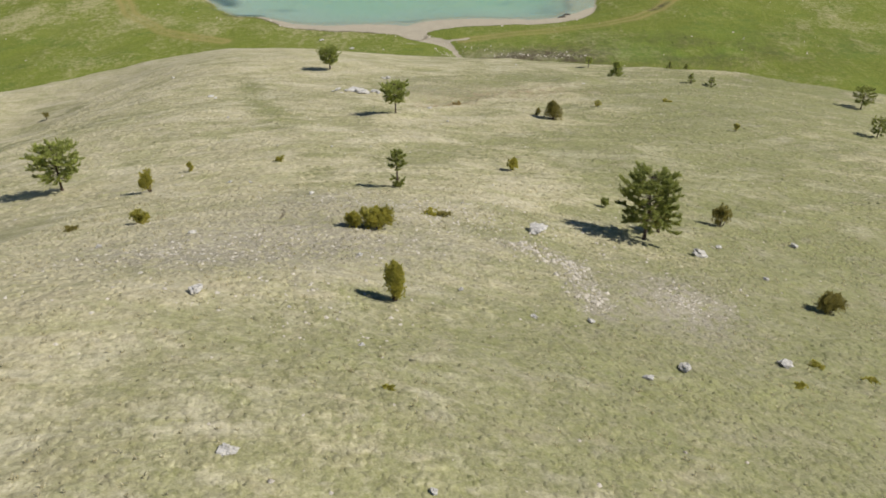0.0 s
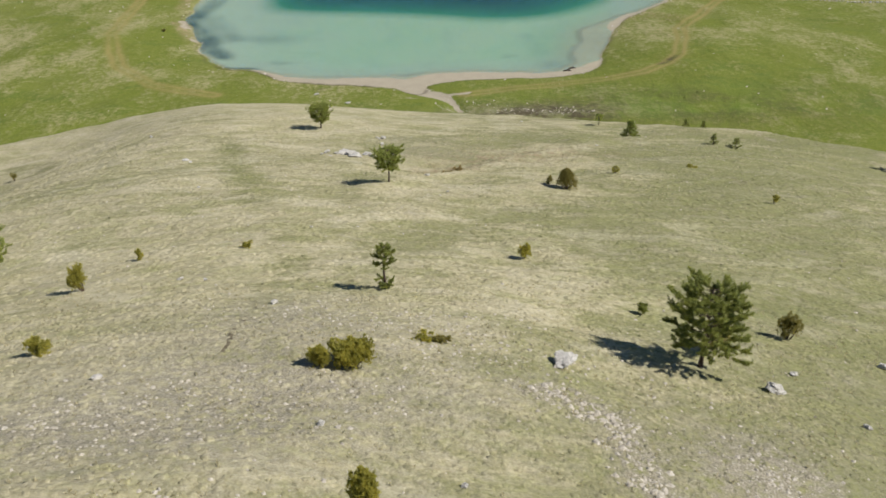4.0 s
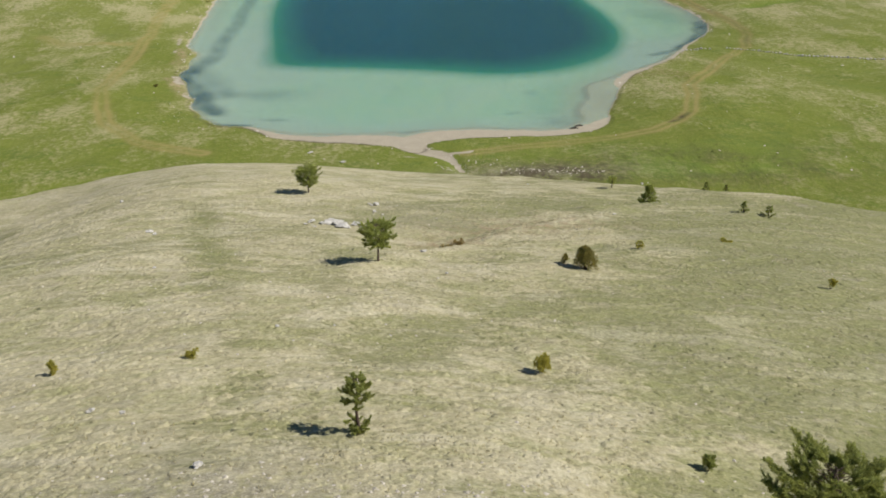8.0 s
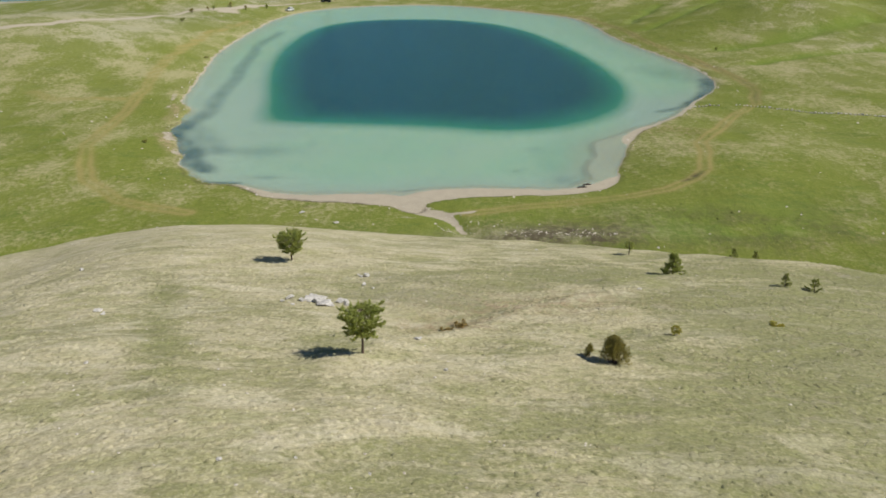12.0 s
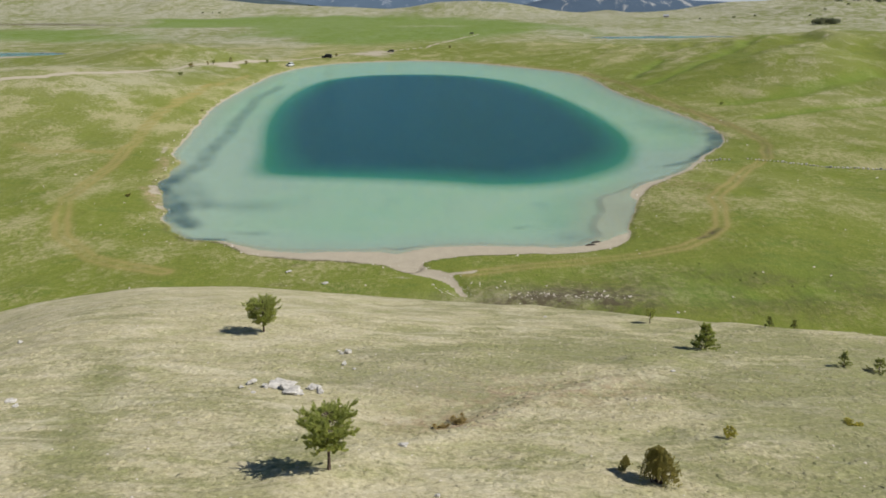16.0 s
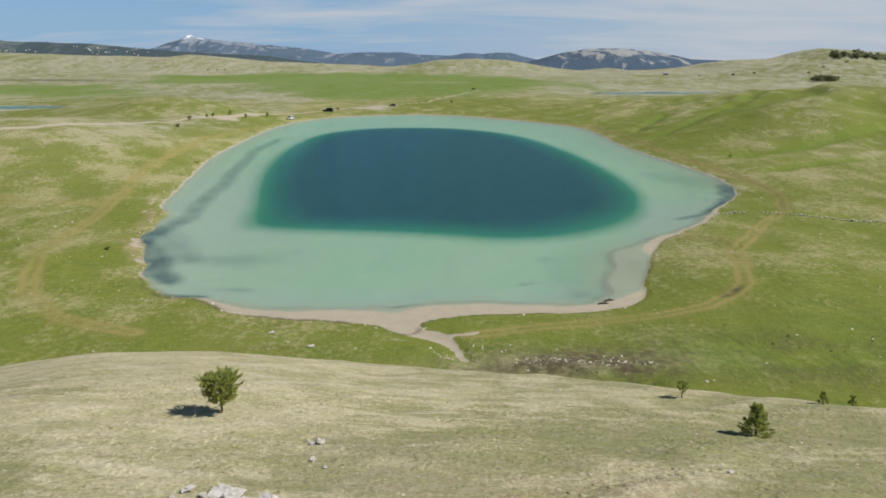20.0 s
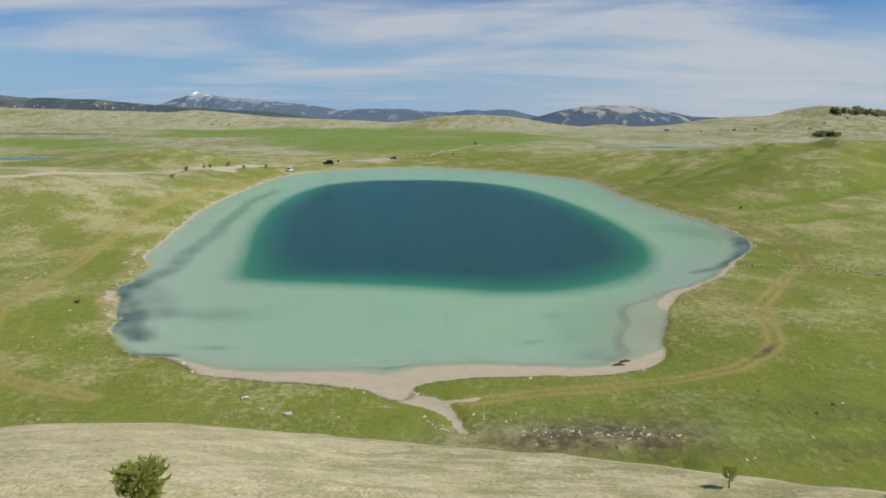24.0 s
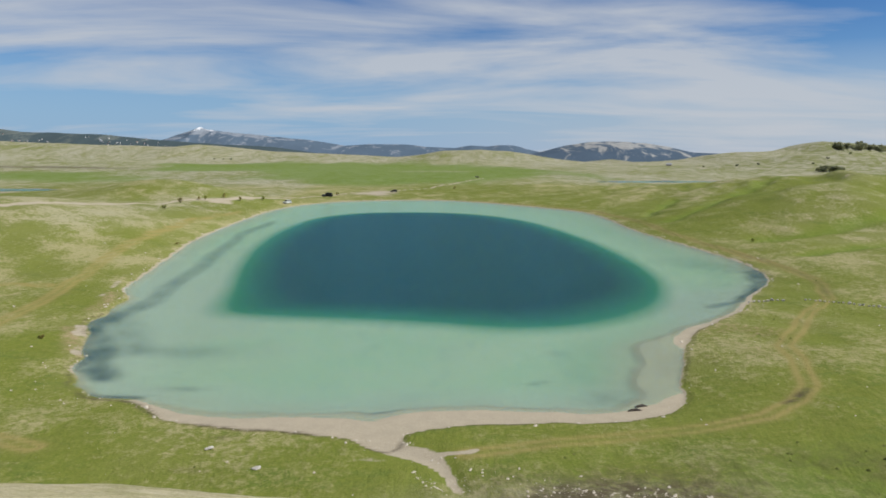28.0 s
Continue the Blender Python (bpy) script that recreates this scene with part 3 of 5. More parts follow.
def part(name, bm, mat, parent, label=""):
    """Links a bmesh as one mesh object under a thing or a part."""
    me = bpy.data.meshes.new(name)
    bm.to_mesh(me)
    bm.free()
    me.materials.append(mat)
    ob = new(name, me)
    ob.parent = parent
    return tagged(ob, label)


def thing(name, label, category, m, group="", kind=""):
    """An Empty at a thing's base."""
    ob = new(name)
    ob.matrix_world = m
    return tagged(ob, label, category, group, kind)


def box(bm, x0, y0, z0, x1, y1, z1, taper=1.0):
    """A block in a bmesh; taper narrows its top."""
    cx, cy = (x0 + x1) / 2, (y0 + y1) / 2
    vs = [bm.verts.new((cx + (x - cx) * s, cy + (y - cy) * s, z)) for z, s in ((z0, 1), (z1, taper))
          for x, y in ((x0, y0), (x1, y0), (x1, y1), (x0, y1))]
    for f in ((3, 2, 1, 0), (4, 5, 6, 7), (0, 1, 5, 4), (1, 2, 6, 5), (2, 3, 7, 6), (3, 0, 4, 7)):
        bm.faces.new([vs[k] for k in f])
    return vs


def tube(bm, points, radii, sides=7):
    """A tapering limb through points."""
    rings = []
    for k, (p, r) in enumerate(zip(points, radii)):
        a, b = points[max(k - 1, 0)], points[min(k + 1, len(points) - 1)]
        way = (Vector(b) - Vector(a)).normalized()
        side = way.orthogonal().normalized()
        up = way.cross(side)
        rings.append([bm.verts.new(Vector(p) + r * (side * math.cos(t) + up * math.sin(t)))
                      for t in (2 * math.pi * j / sides for j in range(sides))])
    for a, b in zip(rings, rings[1:]):
        for j in range(sides):
            bm.faces.new((a[j], a[(j + 1) % sides], b[(j + 1) % sides], b[j]))
    bm.faces.new(rings[-1])
    bm.faces.new(rings[0][::-1])


def height_at(x, y):
    return float(land(np.array([x]), np.array([y]))[0][0])


# ---------------------------------------------------------------- the ground, one sheet to the horizon
def graded(start, end, first, grow, most=1e9):
    """Places from start to end whose spacing grows."""
    v, out_, s = start, [start], first
    while v < end:
        v += s
        out_.append(v)
        s = min(s * grow, most)
    return out_


side_x = graded(50, 2900, 0.45, 1.022)
xs = np.array([-v for v in side_x[::-1]] + list(np.arange(-49.6, 49.9, 0.4)) + side_x)
ys = np.array(graded(-62, -34, 0.8, 1.0)[:-1] + list(np.arange(-34, 58, 0.4)) + graded(58, 420, 0.45, 1.0055) + graded(424, 4700, 4.5, 1.045))
gx, gy = np.meshgrid(xs, ys)
gx, gy = gx.ravel(), gy.ravel()
gz, hilly, from_shore, from_brink, from_creek = land(gx, gy)
cols, rows_ = len(xs), len(ys)
corner = (np.arange(rows_ - 1)[:, None] * cols + np.arange(cols - 1)[None, :]).ravel()
ground = sheet("ground", np.stack([gx, gy, gz], 1), np.stack([corner, corner + 1, corner + cols + 1, corner + cols], 1), GRASS, smooth=True)
tagged(ground, "rolling pasture of dry tan and green grass round a lake", "ground", kind="structure")

TRACKS = [
    [(-29.1, 69.6), (-34.5, 72.1), (-38.9, 74.4), (-44.7, 81.4), (-48.6, 87.3), (-51.8, 97.0), (-54.8, 116.5), (-58.5, 135.2), (-66.0, 175.9), (-70.7, 229.5), (-69.8, 282.7)],
    [(2.6, 68.9), (5.7, 69.9), (15.2, 72.6), (22.5, 74.1), (26.8, 75.4), (30.7, 79.0), (33.1, 82.4), (34.8, 89.4), (37.4, 97.0), (44.3, 108.5), (50.9, 119.9), (55.5, 126.4)],
    [(57.0, 127.6), (61.9, 139.9), (63.5, 151.9), (63.4, 167.7), (62.1, 187.3), (59.8, 215.4), (58.5, 252.0), (55.2, 294.7), (41.7, 323.2), (10.4, 362.9)],
    [(-79.4, 137.9), (-72.6, 132.5), (-60.7, 134.4)],
]
ROAD = [(-150, 150), (-118, 172), (-98, 187.5), (-92, 212), (-93, 255), (-93.0, 284), (-79.5, 307), (-71, 345), (-62, 376.0), (-48.0, 403.5), (-28.2, 418.7), (-7.4, 448.5), (2.3, 520.4), (30, 640)]
SCREE_LINE = [(1.2, -12.8), (2.1, -13.0), (2.6, -13.5), (2.83, -14.3), (2.85, -15.4), (2.95, -16.0), (2.95, -16.8)]


def land_cover(gx, gy, gz, hilly, from_shore, from_creek):
    """What grows or lies where: shares of dry grass, hay, bracken, stones, bare marl and wheel tracks."""
    outside = step(-0.2, 0.4, from_shore)
    worn = np.zeros_like(gx)
    for line in TRACKS:
        q = away(line, gx + 0.7 * rough(gx, gy, 9, 2), gy + 0.7 * rough(gx + 99, gy, 9, 2))
        worn = np.maximum(worn, 1.6 * np.exp(-((q - 0.64) / 0.34) ** 2) + 0.30 * np.exp(-(q / 1.5) ** 2))
    worn *= 0.9 * outside * (0.75 + 0.35 * rough(gx, gy, 14, 2)) * step(1.0, 0.5, hilly)
    road = np.exp(-(away(ROAD, gx, gy) / (1.15 + 0.15 * step(-60, -85, gx))) ** 4)
    apron = 0.75 * bell(gx, gy, -34, 402, 12, 22) * (0.8 + 0.5 * rough(gx, gy * 0.5, 7, 3)) + (0.75 * bell(gx, gy, -82, 297, 4, 6) + 0.6 * bell(gx, gy, -77, 318, 3, 6)) * (0.8 + 0.7 * rough(gx, gy * 0.5, 5, 3)) + 0.5 * bell(gx, gy, -4.3, 67.6, 1.5, 0.5) + 0.4 * bell(gx, gy, -20, 68.9, 1.2, 0.35)
    creek = np.exp(-(from_creek / (0.42 + 0.9 * step(65.5, 69.5, gy) + 0.22 * rough(gx, gy, 1.5, 3))) ** 4) * step(3.0, 1.6, gz) * (1 - 0.8 * step(64.0, 62, gy))
    fork = np.exp(-(away([(-0.3, 69.0), (1.0, 69.0), (3.2, 69.4)], gx + 0.3 * rough(gx, gy, 1.5, 2), gy + 0.3 * rough(gx + 20, gy, 1.5, 2)) / 0.34) ** 2)
    sedge = 1.0 * np.exp(-(away([(-45.5, 109), (-41.6, 101.5), (-38.6, 96.4)], gx, gy) / 0.9) ** 2) + 0.9 * np.exp(-(away([(-47.4, 119), (-48.2, 126), (-50.5, 133)], gx, gy) / 1.0) ** 2)
    sedge = sedge * step(-0.4, 0.1, from_shore)
    near_hill = step(0.2, 0.8, hilly)
    # far pasture: dry flats and swells
    # gully floors greener and ridges drier, deepening the slope's light and shade in colour
    patch = step(140, 260, gy) * (0.10 + 0.10 * step(220, 400, gy) + 0.26 * rough(gx + 40, gy * 0.45, 46, 4) + 0.12 * rough(gx, gy * 0.4, 14, 3)) + step(45, 90, gx) * step(460, 330, gy) * step(110, 150, gy) * (0.50 * gully(gx, gy) + 0.14)
    # greyer grass beyond y 400, and in parts on the western and eastern slopes
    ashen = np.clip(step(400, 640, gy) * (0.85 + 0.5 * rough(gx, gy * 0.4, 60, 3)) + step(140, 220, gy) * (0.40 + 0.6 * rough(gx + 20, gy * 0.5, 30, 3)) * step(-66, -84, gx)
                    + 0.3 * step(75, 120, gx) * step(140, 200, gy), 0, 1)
    far_dry = (0.20 * step(420, 560, gy) + 0.25 * rough(gx + 9, gy * 0.35, 70, 4) * step(420, 560, gy) + 0.10 * step(860, 1060, gy) + 0.10 * step(1000, 1400, gy)) * (1 - 0.25 * step(350, 650, gx)) + 0.22 * bell(gx, gy, -95, 449, 35, 60) + 0.2 * bell(gx, gy, -300, 850, 200, 45) + 0.15 * bell(gx, gy, 200, 720, 200, 80)
    west = 0.36 * bell(gx, gy, -105, 165, 34, 40) + 0.18 * bell(gx, gy, -98, 238, 22, 45) + 0.12 * bell(gx, gy, -120, 330, 40, 40) + 0.22 * bell(gx, gy, -95, 425, 50, 45)
    east = 0.22 * bell(gx, gy, 110, 182, 30, 20) - 0.45 * drained(gx, gy) - 0.12 * bell(gx, gy, 95, 260, 25, 35) - 0.12 * bell(gx, gy, 120, 300, 60, 40) + 0.14 * bell(gx, gy, 45, 92, 12, 8) + 0.10 * bell(gx, gy, 42, 112, 8, 6)
    dry = np.clip(0.05 + 0.50 * near_hill + far_dry + patch + west + east + 0.35 * sedge, 0, 1)
    # greener patches; the hollow at (0, 22.5) also takes its shade as colour
    dry -= near_hill * (0.09 * bell(gx, gy, 8, -14, 7, 6) + 0.22 * bell(gx, gy, 10, 6, 5, 9) + 0.12 * bell(gx, gy, 9, -2, 4, 4) + 0.24 * bell(gx, gy, 0, 22.5, 4, 2.2) + 0.10 * bell(gx, gy, -4.5, -6, 1.6, 9) + 0.03 * bell(gx, gy, 19, 6, 8, 11) + 0.05 * bell(gx, gy, -5, -18, 4, 2.0))
    dry += near_hill * (0.22 * bell(gx, gy, -11, -2, 5, 6) + 0.22 * bell(gx, gy, 1.5, -3, 3, 3) + 0.20 * bell(gx, gy, -8, -24, 5, 4) + 0.24 * bell(gx, gy, -11, -14, 5, 9) + 0.18 * bell(gx, gy, -9.5, -9.5, 2.8, 2.6) + 0.15 * bell(gx, gy, -14, 40, 12, 7))
    dry += near_hill * (np.clip(0.05 - 0.022 * gx, -0.27, 0.28) + 0.12 * bell(gx, gy, 12.9, 2.7, 2.5, 1.6) + 0.12 * bell(gx, gy, 0.5, 8.4, 2.5, 1.5) + 0.1 * bell(gx, gy, 3.6, 3.2, 2, 1.2) + 0.15 * bell(gx, gy, -10, -9, 4, 1.2))
    lane = away([(-19.7, 38.5), (-14.8, 23.4), (-9.4, 7.3), (-6.3, -2.6), (-6.1, -9.1), (-5.9, -11.9)], gx + 0.8 * rough(gx, gy, 6, 2), gy)
    dry -= near_hill * 0.66 * np.exp(-(lane / 1.15) ** 2) * (0.7 + 0.8 * rough(gx, gy, 4, 2))
    # bank crests drier and paler, so the relief's light is put into colour too
    dry += near_hill * (0.05 + 0.46 * banked(gx, gy))
    dry -= near_hill * (0.26 * step(-9, -14, gy) * step(-3, 4, gx) + 0.34 * bell(gx, gy, -4.2, -15.1, 0.55, 0.45) + 0.26 * bell(gx, gy, -5.4, -16.9, 0.6, 0.4) + 0.10 * bell(gx, gy, -2.1, -17.6, 0.8, 0.7) + 0.18 * bell(gx, gy, -9, 24, 3.5, 3) + 0.16 * bell(gx, gy, -6.5, 23.6, 2, 1.2))
    strip = away([(9.5, 25.5), (13.4, 28.0), (16.8, 29.2), (20.4, 29.6), (25, 28.6), (32, 27)], gx, gy)
    # the dip behind the spur has its shade put in as greener colour
    dry += near_hill * (0.45 * np.exp(-(strip / 0.8) ** 2) + 0.28 * np.exp(-(away(LIP, gx, gy) / 0.5) ** 2) - 0.45 * bell(gx, gy, 23, 34.5, 9, 3.5) - 0.10 * bell(gx, gy, 13, 33, 7, 4) - 0.03 * bell(gx, gy, 16, 20, 8, 5) - 0.15 * bell(gx, gy, -3, 31, 8, 4))
    dry = np.where(near_hill > 0.5, dry, np.clip(dry + 0.42 * np.exp(-np.maximum(from_shore, 0) / 2.2) * step(82, 95, gy) + 0.35 * bell(gx, gy, 8, 60.5, 7, 2.6) + 0.04 * bell(gx, gy, 45, 100, 20, 10) + step(57, 62, gy) * step(260, 180, gy) * (0.09 + 0.34 * rough(gx + 7, gy * 0.65, 12, 4)) + 0.05 * step(-30, -48, gx) * step(70, 80, gy) * step(170, 140, gy), 0, 1))
    dry = np.where((near_hill < 0.5) & (gy > 140), np.minimum(dry, 0.52 + 0.14 * ashen), dry)
    lush = step(0.5, 0.9, 1.5 * bell(gx, gy, -8, 850, 112, 260) + 1.3 * bell(gx, gy, -185, 1090, 95, 130) + 1.0 * bell(gx, gy, -350, 640, 100, 95) + 0.9 * bell(gx, gy, -270, 960, 60, 110)
                + 0.5 * rough(gx, gy * 0.5, 70, 4)) * step(420, 470, gy) * 0.8
    lush = lush * (1 - 0.9 * np.exp(-((gy - 862 + 0.1 * gx) / 14) ** 4) * np.exp(-((gx + 5) / 45) ** 4)) * (1 - 0.9 * np.exp(-((gy - 800) / 10) ** 4) * np.exp(-((gx - 95) / 40) ** 4))
    lush = np.maximum(lush, 0.45 * bell(gx, gy, 26, 63, 16, 5) * step(-0.5, 0.2, rough(gx, gy, 8, 3)) * step(57, 60, gy))
    lush = np.maximum(lush, 0.45 * drained(gx, gy) * step(4, 12, from_shore))
    rust = 0.95 * near_hill * (bell(gx, gy, 4.0, 23, 4.0, 1.8) + 1.2 * bell(gx, gy, 0.2, 19.3, 1.5, 0.9)) + sedge + 0.75 * bell(gx, gy, 36, 106, 6, 7) * step(-0.1, 0.4, rough(gx, gy, 5, 3))
    stony = near_hill * (1.0 * np.exp(-(away(SCREE_LINE, gx, gy) / 0.5) ** 2) + 0.8 * bell(gx, gy, -4.5, -13.5, 3, 2.2) + 0.7 * bell(gx, gy, -7.5, -16, 2.5, 1.2)
                         + 0.8 * bell(gx, gy, 5.5, -15.5, 1.2, 1.6) + 0.6 * bell(gx, gy, -5, -9, 2.5, 1.2) + 0.4 * bell(gx, gy, -1.5, 25, 3, 2.5) + 0.7 * bell(gx, gy, 5.8, -15.0, 0.9, 0.7) + 0.14 + 0.14 * step(-6, -12, gy))
    stony = stony + 0.8 * bell(gx, gy, 10, 61.6, 6.5, 1.5)
    hummocks = (1.0 * np.exp(-(away([(-44.6, 110.5), (-43.4, 107.0), (-42.2, 104.6)], gx, gy) / 1.0) ** 2) + 0.85 * np.exp(-(away([(-40.2, 99.6), (-38.6, 96.6)], gx, gy) / 0.8) ** 2) + 0.6 * np.exp(-(away([(-50, 126), (-51.5, 133), (-53.5, 143)], gx, gy) / 0.7) ** 2)) * (0.75 + 0.9 * rough(gx, gy, 1.8, 3))
    bare = np.clip(np.maximum.reduce([road * (gy > 150), np.clip(apron, 0, 1), creek, fork, np.clip(hummocks, 0, 1), step(0.12, -0.06, from_shore) * (1 - step(-22, -28, gx) * step(150, 120, gy) * np.clip(0.75 - 0.9 * rough(gx, gy, 4, 2), 0, 1))]), 0, 1)
    # the first two terms paint the shade of the near shore's bank lips
    soil_and_shade = 1.1 * np.exp(-((from_shore - 0.25) / 0.22) ** 2) * (gy < 118) * (0.45 + 0.75 * rough(gx, gy, 5, 2)) * (hilly < 0.5)
    soil_and_shade = soil_and_shade + 2.0 * np.exp(-((from_shore - 0.15) / 0.34) ** 2) * (bell(gx, gy, -12.5, 74.5, 2.8, 1.5) + bell(gx, gy, -24.5, 79.5, 1.2, 1.2) + bell(gx, gy, -29, 82, 2.4, 1.2) + bell(gx, gy, -16.5, 74.6, 2.2, 1.0))
    soil_and_shade = soil_and_shade + 0.42 * np.exp(-(away(TRACKS[2], gx, gy) / 1.1) ** 2) * (0.8 + 0.5 * rough(gx, gy, 9, 2)) + 1.0 * np.exp(-(away([(29.6, 78.6), (31.2, 79.9), (32.7, 81.5)], gx, gy) / 0.42) ** 2) + 1.6 * bell(gx, gy, -415, 836, 48, 10) + 0.5 * bell(gx, gy, -16.3, 71.9, 0.8, 0.3) + 0.4 * bell(gx, gy, -16.4, 65.8, 0.9, 0.3)
    soil_and_shade = soil_and_shade + 0.52 * bell(gx, gy, 27, 62, 18, 5.5) * step(-0.5, 0.4, rough(gx, gy * 1.3, 4, 3)) * (1 - near_hill) + 1.0 * (bell(gx, gy, 9.5, 61.6, 5.5, 1.6) + 0.9 * bell(gx, gy, 15.3, 58.6, 2.2, 0.9)) * step(0.1, 0.6, 0.5 + rough(gx, gy, 2.5, 3))
    return {"dry": dry, "lush": lush, "rust": rust, "stony": stony, "bare": bare, "worn": worn, "ashen": ashen, "hill": near_hill, "soil_and_shade": np.clip(soil_and_shade, 0, 0.9)}


def put_layers(ob, layers):
    for name_, values in layers.items():
        layer = ob.data.attributes.new(name_, "FLOAT", "POINT")
        layer.data.foreach_set("value", np.asarray(values, np.float32))


cover_ = land_cover(gx, gy, gz, hilly, from_shore, from_creek)
depth = np.where(from_shore < 0.1, np.clip(-gz, 0, 30) + (gz < 0) * deepness(gx, gy, from_brink), 0.0)
for cx, cy, rx, ry, level in PONDS:
    depth = np.where((np.hypot((gx - cx) / rx, (gy - cy) / ry) < 1.6) & (gz < level), (level - gz) * 1.2, depth)
weed = (1.2 * step(2.9, 0.4, away([(-45.0, 113.0), (-42.8, 108.5), (-41.2, 105.3), (-38.4, 99.2), (-35.4, 92.6), (-32.8, 90.2)], gx + 1.1 * rough(gx, gy, 3, 3), gy)) + 0.42 * step(5.5, 1.5, away([(-44, 116), (-40, 110), (-36, 101)], gx, gy))
        + 0.58 * step(2.6, 0.5, away([(-43.5, 116), (-42.7, 130.3), (-45.9, 154.8), (-51, 192.3), (-55, 228.9), (-56, 265)], gx + 1.2 * rough(gx, gy, 14, 2), gy))
        + step(1.6, 0.4, away([(-30.8, 83.0), (-27.2, 82.9)], gx, gy)) + 1.2 * step(3.0, 0.4, away([(46.5, 130.6), (55.0, 145.0), (58.0, 158)], gx + 1.0 * rough(gx, gy, 4, 3), gy))
        + 0.8 * step(1.6, 0.4, away([(39.5, 126.5), (47, 131)], gx, gy)) + 0.2 * step(8, 2, away([(56, 162), (50, 178)], gx, gy)) + 0.42 * bell(gx, gy, -28, 102, 4.5, 2.0)
        + 0.5 * bell(gx, gy, 9.7, 89.9, 0.4, 0.4) + 0.5 * bell(gx, gy, 10.9, 90.6, 0.4, 0.3) + 0.25 * bell(gx, gy, 13.5, 102, 0.8, 0.8) + 0.35 * bell(gx, gy, 15.5, 84, 1.8, 1.8) + 0.5 * bell(gx, gy, -24, 87, 1.6, 0.7))
for cx, cy, rx, ry, level in PONDS:
    weed = weed + 0.85 * (np.hypot((gx - cx) / rx, (gy - cy) / ry) < 1.2)
inside = np.maximum(-from_shore, 0) - beach_width(gx, gy)
weed = weed + (0.7 - 0.7 * step(6, 14, gx)) * np.exp(-((inside - 0.7) / 0.45) ** 2) * (from_shore < 0) * step(112, 100, gy) * step(-0.15, 0.35, rough(gx * 0.4, gy, 2.2, 3))
# share of the shallows' grey tint, a painted reflection in the west
cover_["grey_and_sheen"] = 0.8 * np.clip(step(-14, -36, gx + 4 * rough(gx, gy, 12, 2)) * step(230, 130, gy) + step(24, 36, gx + 3 * rough(gx, gy, 9, 2)) * step(160, 130, gy) * step(104, 114, gy) + 0.5 * step(92, 84, gy + 2 * rough(gx, gy, 9, 2)), 0, 1)
cover_["depth"], cover_["weed"] = depth, np.clip(weed, 0, 1)
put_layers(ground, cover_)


def water_sheet(name, label, outline, level=0.0):
    """A level sheet of water, whose edge lies hidden under the banks."""
    bm = bmesh.new()
    bm.faces.new([bm.verts.new((x, y, level)) for x, y in outline])
    me = bpy.data.meshes.new(name)
    bm.to_mesh(me)
    bm.free()
    me.materials.append(WATER)
    return tagged(new(name, me), label, "water", kind="structure")


def grown(points, by):
    cx, cy = np.mean(points, axis=0)
    return [(x + by * (x - cx) / math.hypot(x - cx, y - cy), y + by * (y - cy) / math.hypot(x - cx, y - cy)) for x, y in points]


water_sheet("water_lake", "clear turquoise lake water over a deep blue middle", grown(SHORE, 1.2))
for k, (cx, cy, rx, ry, level) in enumerate(PONDS):
    water_sheet("water_pond", "shallow blue pond in the pasture",
                [(cx + 1.25 * rx * math.cos(a), cy + 1.25 * ry * math.sin(a)) for a in np.linspace(0, 2 * math.pi, 40)[:-1]], level)


# ---------------------------------------------------------------- mountains on the skyline
def mountain(name, label, y, thick, ridge, mat, seed):
    """A range along x: its ridge runs through (x, height) points."""
    rx, rh = np.array(ridge, float).T
    x = np.linspace(rx[0], rx[-1], 260)
    v = np.linspace(-1, 1, 41)
    X, V = np.meshgrid(x, v)
    H = np.interp(X, rx, rh)
    prof = np.clip(1 - np.abs(V) ** 1.15, 0, 1)
    spur = rough(X + seed * 31, V * thick * 1.2, thick * 0.35, 5)
    Z = H * prof * (1 + 0.75 * spur * (1 - prof)) + 0.055 * H * rough(X, V * thick, 85, 5)
    Y = y + V * thick
    n = len(x)
    c = (np.arange(len(v) - 1)[:, None] * n + np.arange(n - 1)[None, :]).ravel()
    ob = sheet(name, np.stack([X.ravel(), Y.ravel(), (Z - 2 - 60 * np.abs(V) ** 10).ravel()], 1), np.stack([c, c + 1, c + n + 1, c + n], 1), mat)
    layer = ob.data.attributes.new("height", "FLOAT", "POINT")
    layer.data.foreach_set("value", (Z / max(rh)).ravel().astype(np.float32))
    return tagged(ob, label, "mountain", kind="structure")


# the wood and stone colours below have the blue of distance haze mixed in
FOREST = massif("dark_fir_forest_hazed", (0.070, 0.098, 0.108), (0.15, 0.175, 0.165), None, 0.55, 2.4)
BLUE_RANGE = massif("far_wooded_range_hazed", (0.105, 0.150, 0.205), (0.265, 0.30, 0.345), (0.75, 0.78, 0.82), 0.56, 3.6)
LIME_RANGE = massif("bare_limestone_range_hazed", (0.085, 0.122, 0.170), (0.37, 0.375, 0.365), None, 0.52, 2.8)


def skyline(dist, pts):
    """Ridge points from bearings across the view and heights above the level, in hundredths."""
    return [(b / 100 * dist, h / 100 * dist + 25) for b, h in pts]


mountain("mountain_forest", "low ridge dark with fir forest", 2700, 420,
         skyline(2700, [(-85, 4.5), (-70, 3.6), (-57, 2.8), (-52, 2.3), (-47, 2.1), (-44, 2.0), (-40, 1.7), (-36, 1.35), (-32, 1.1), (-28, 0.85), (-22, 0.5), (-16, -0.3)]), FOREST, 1)
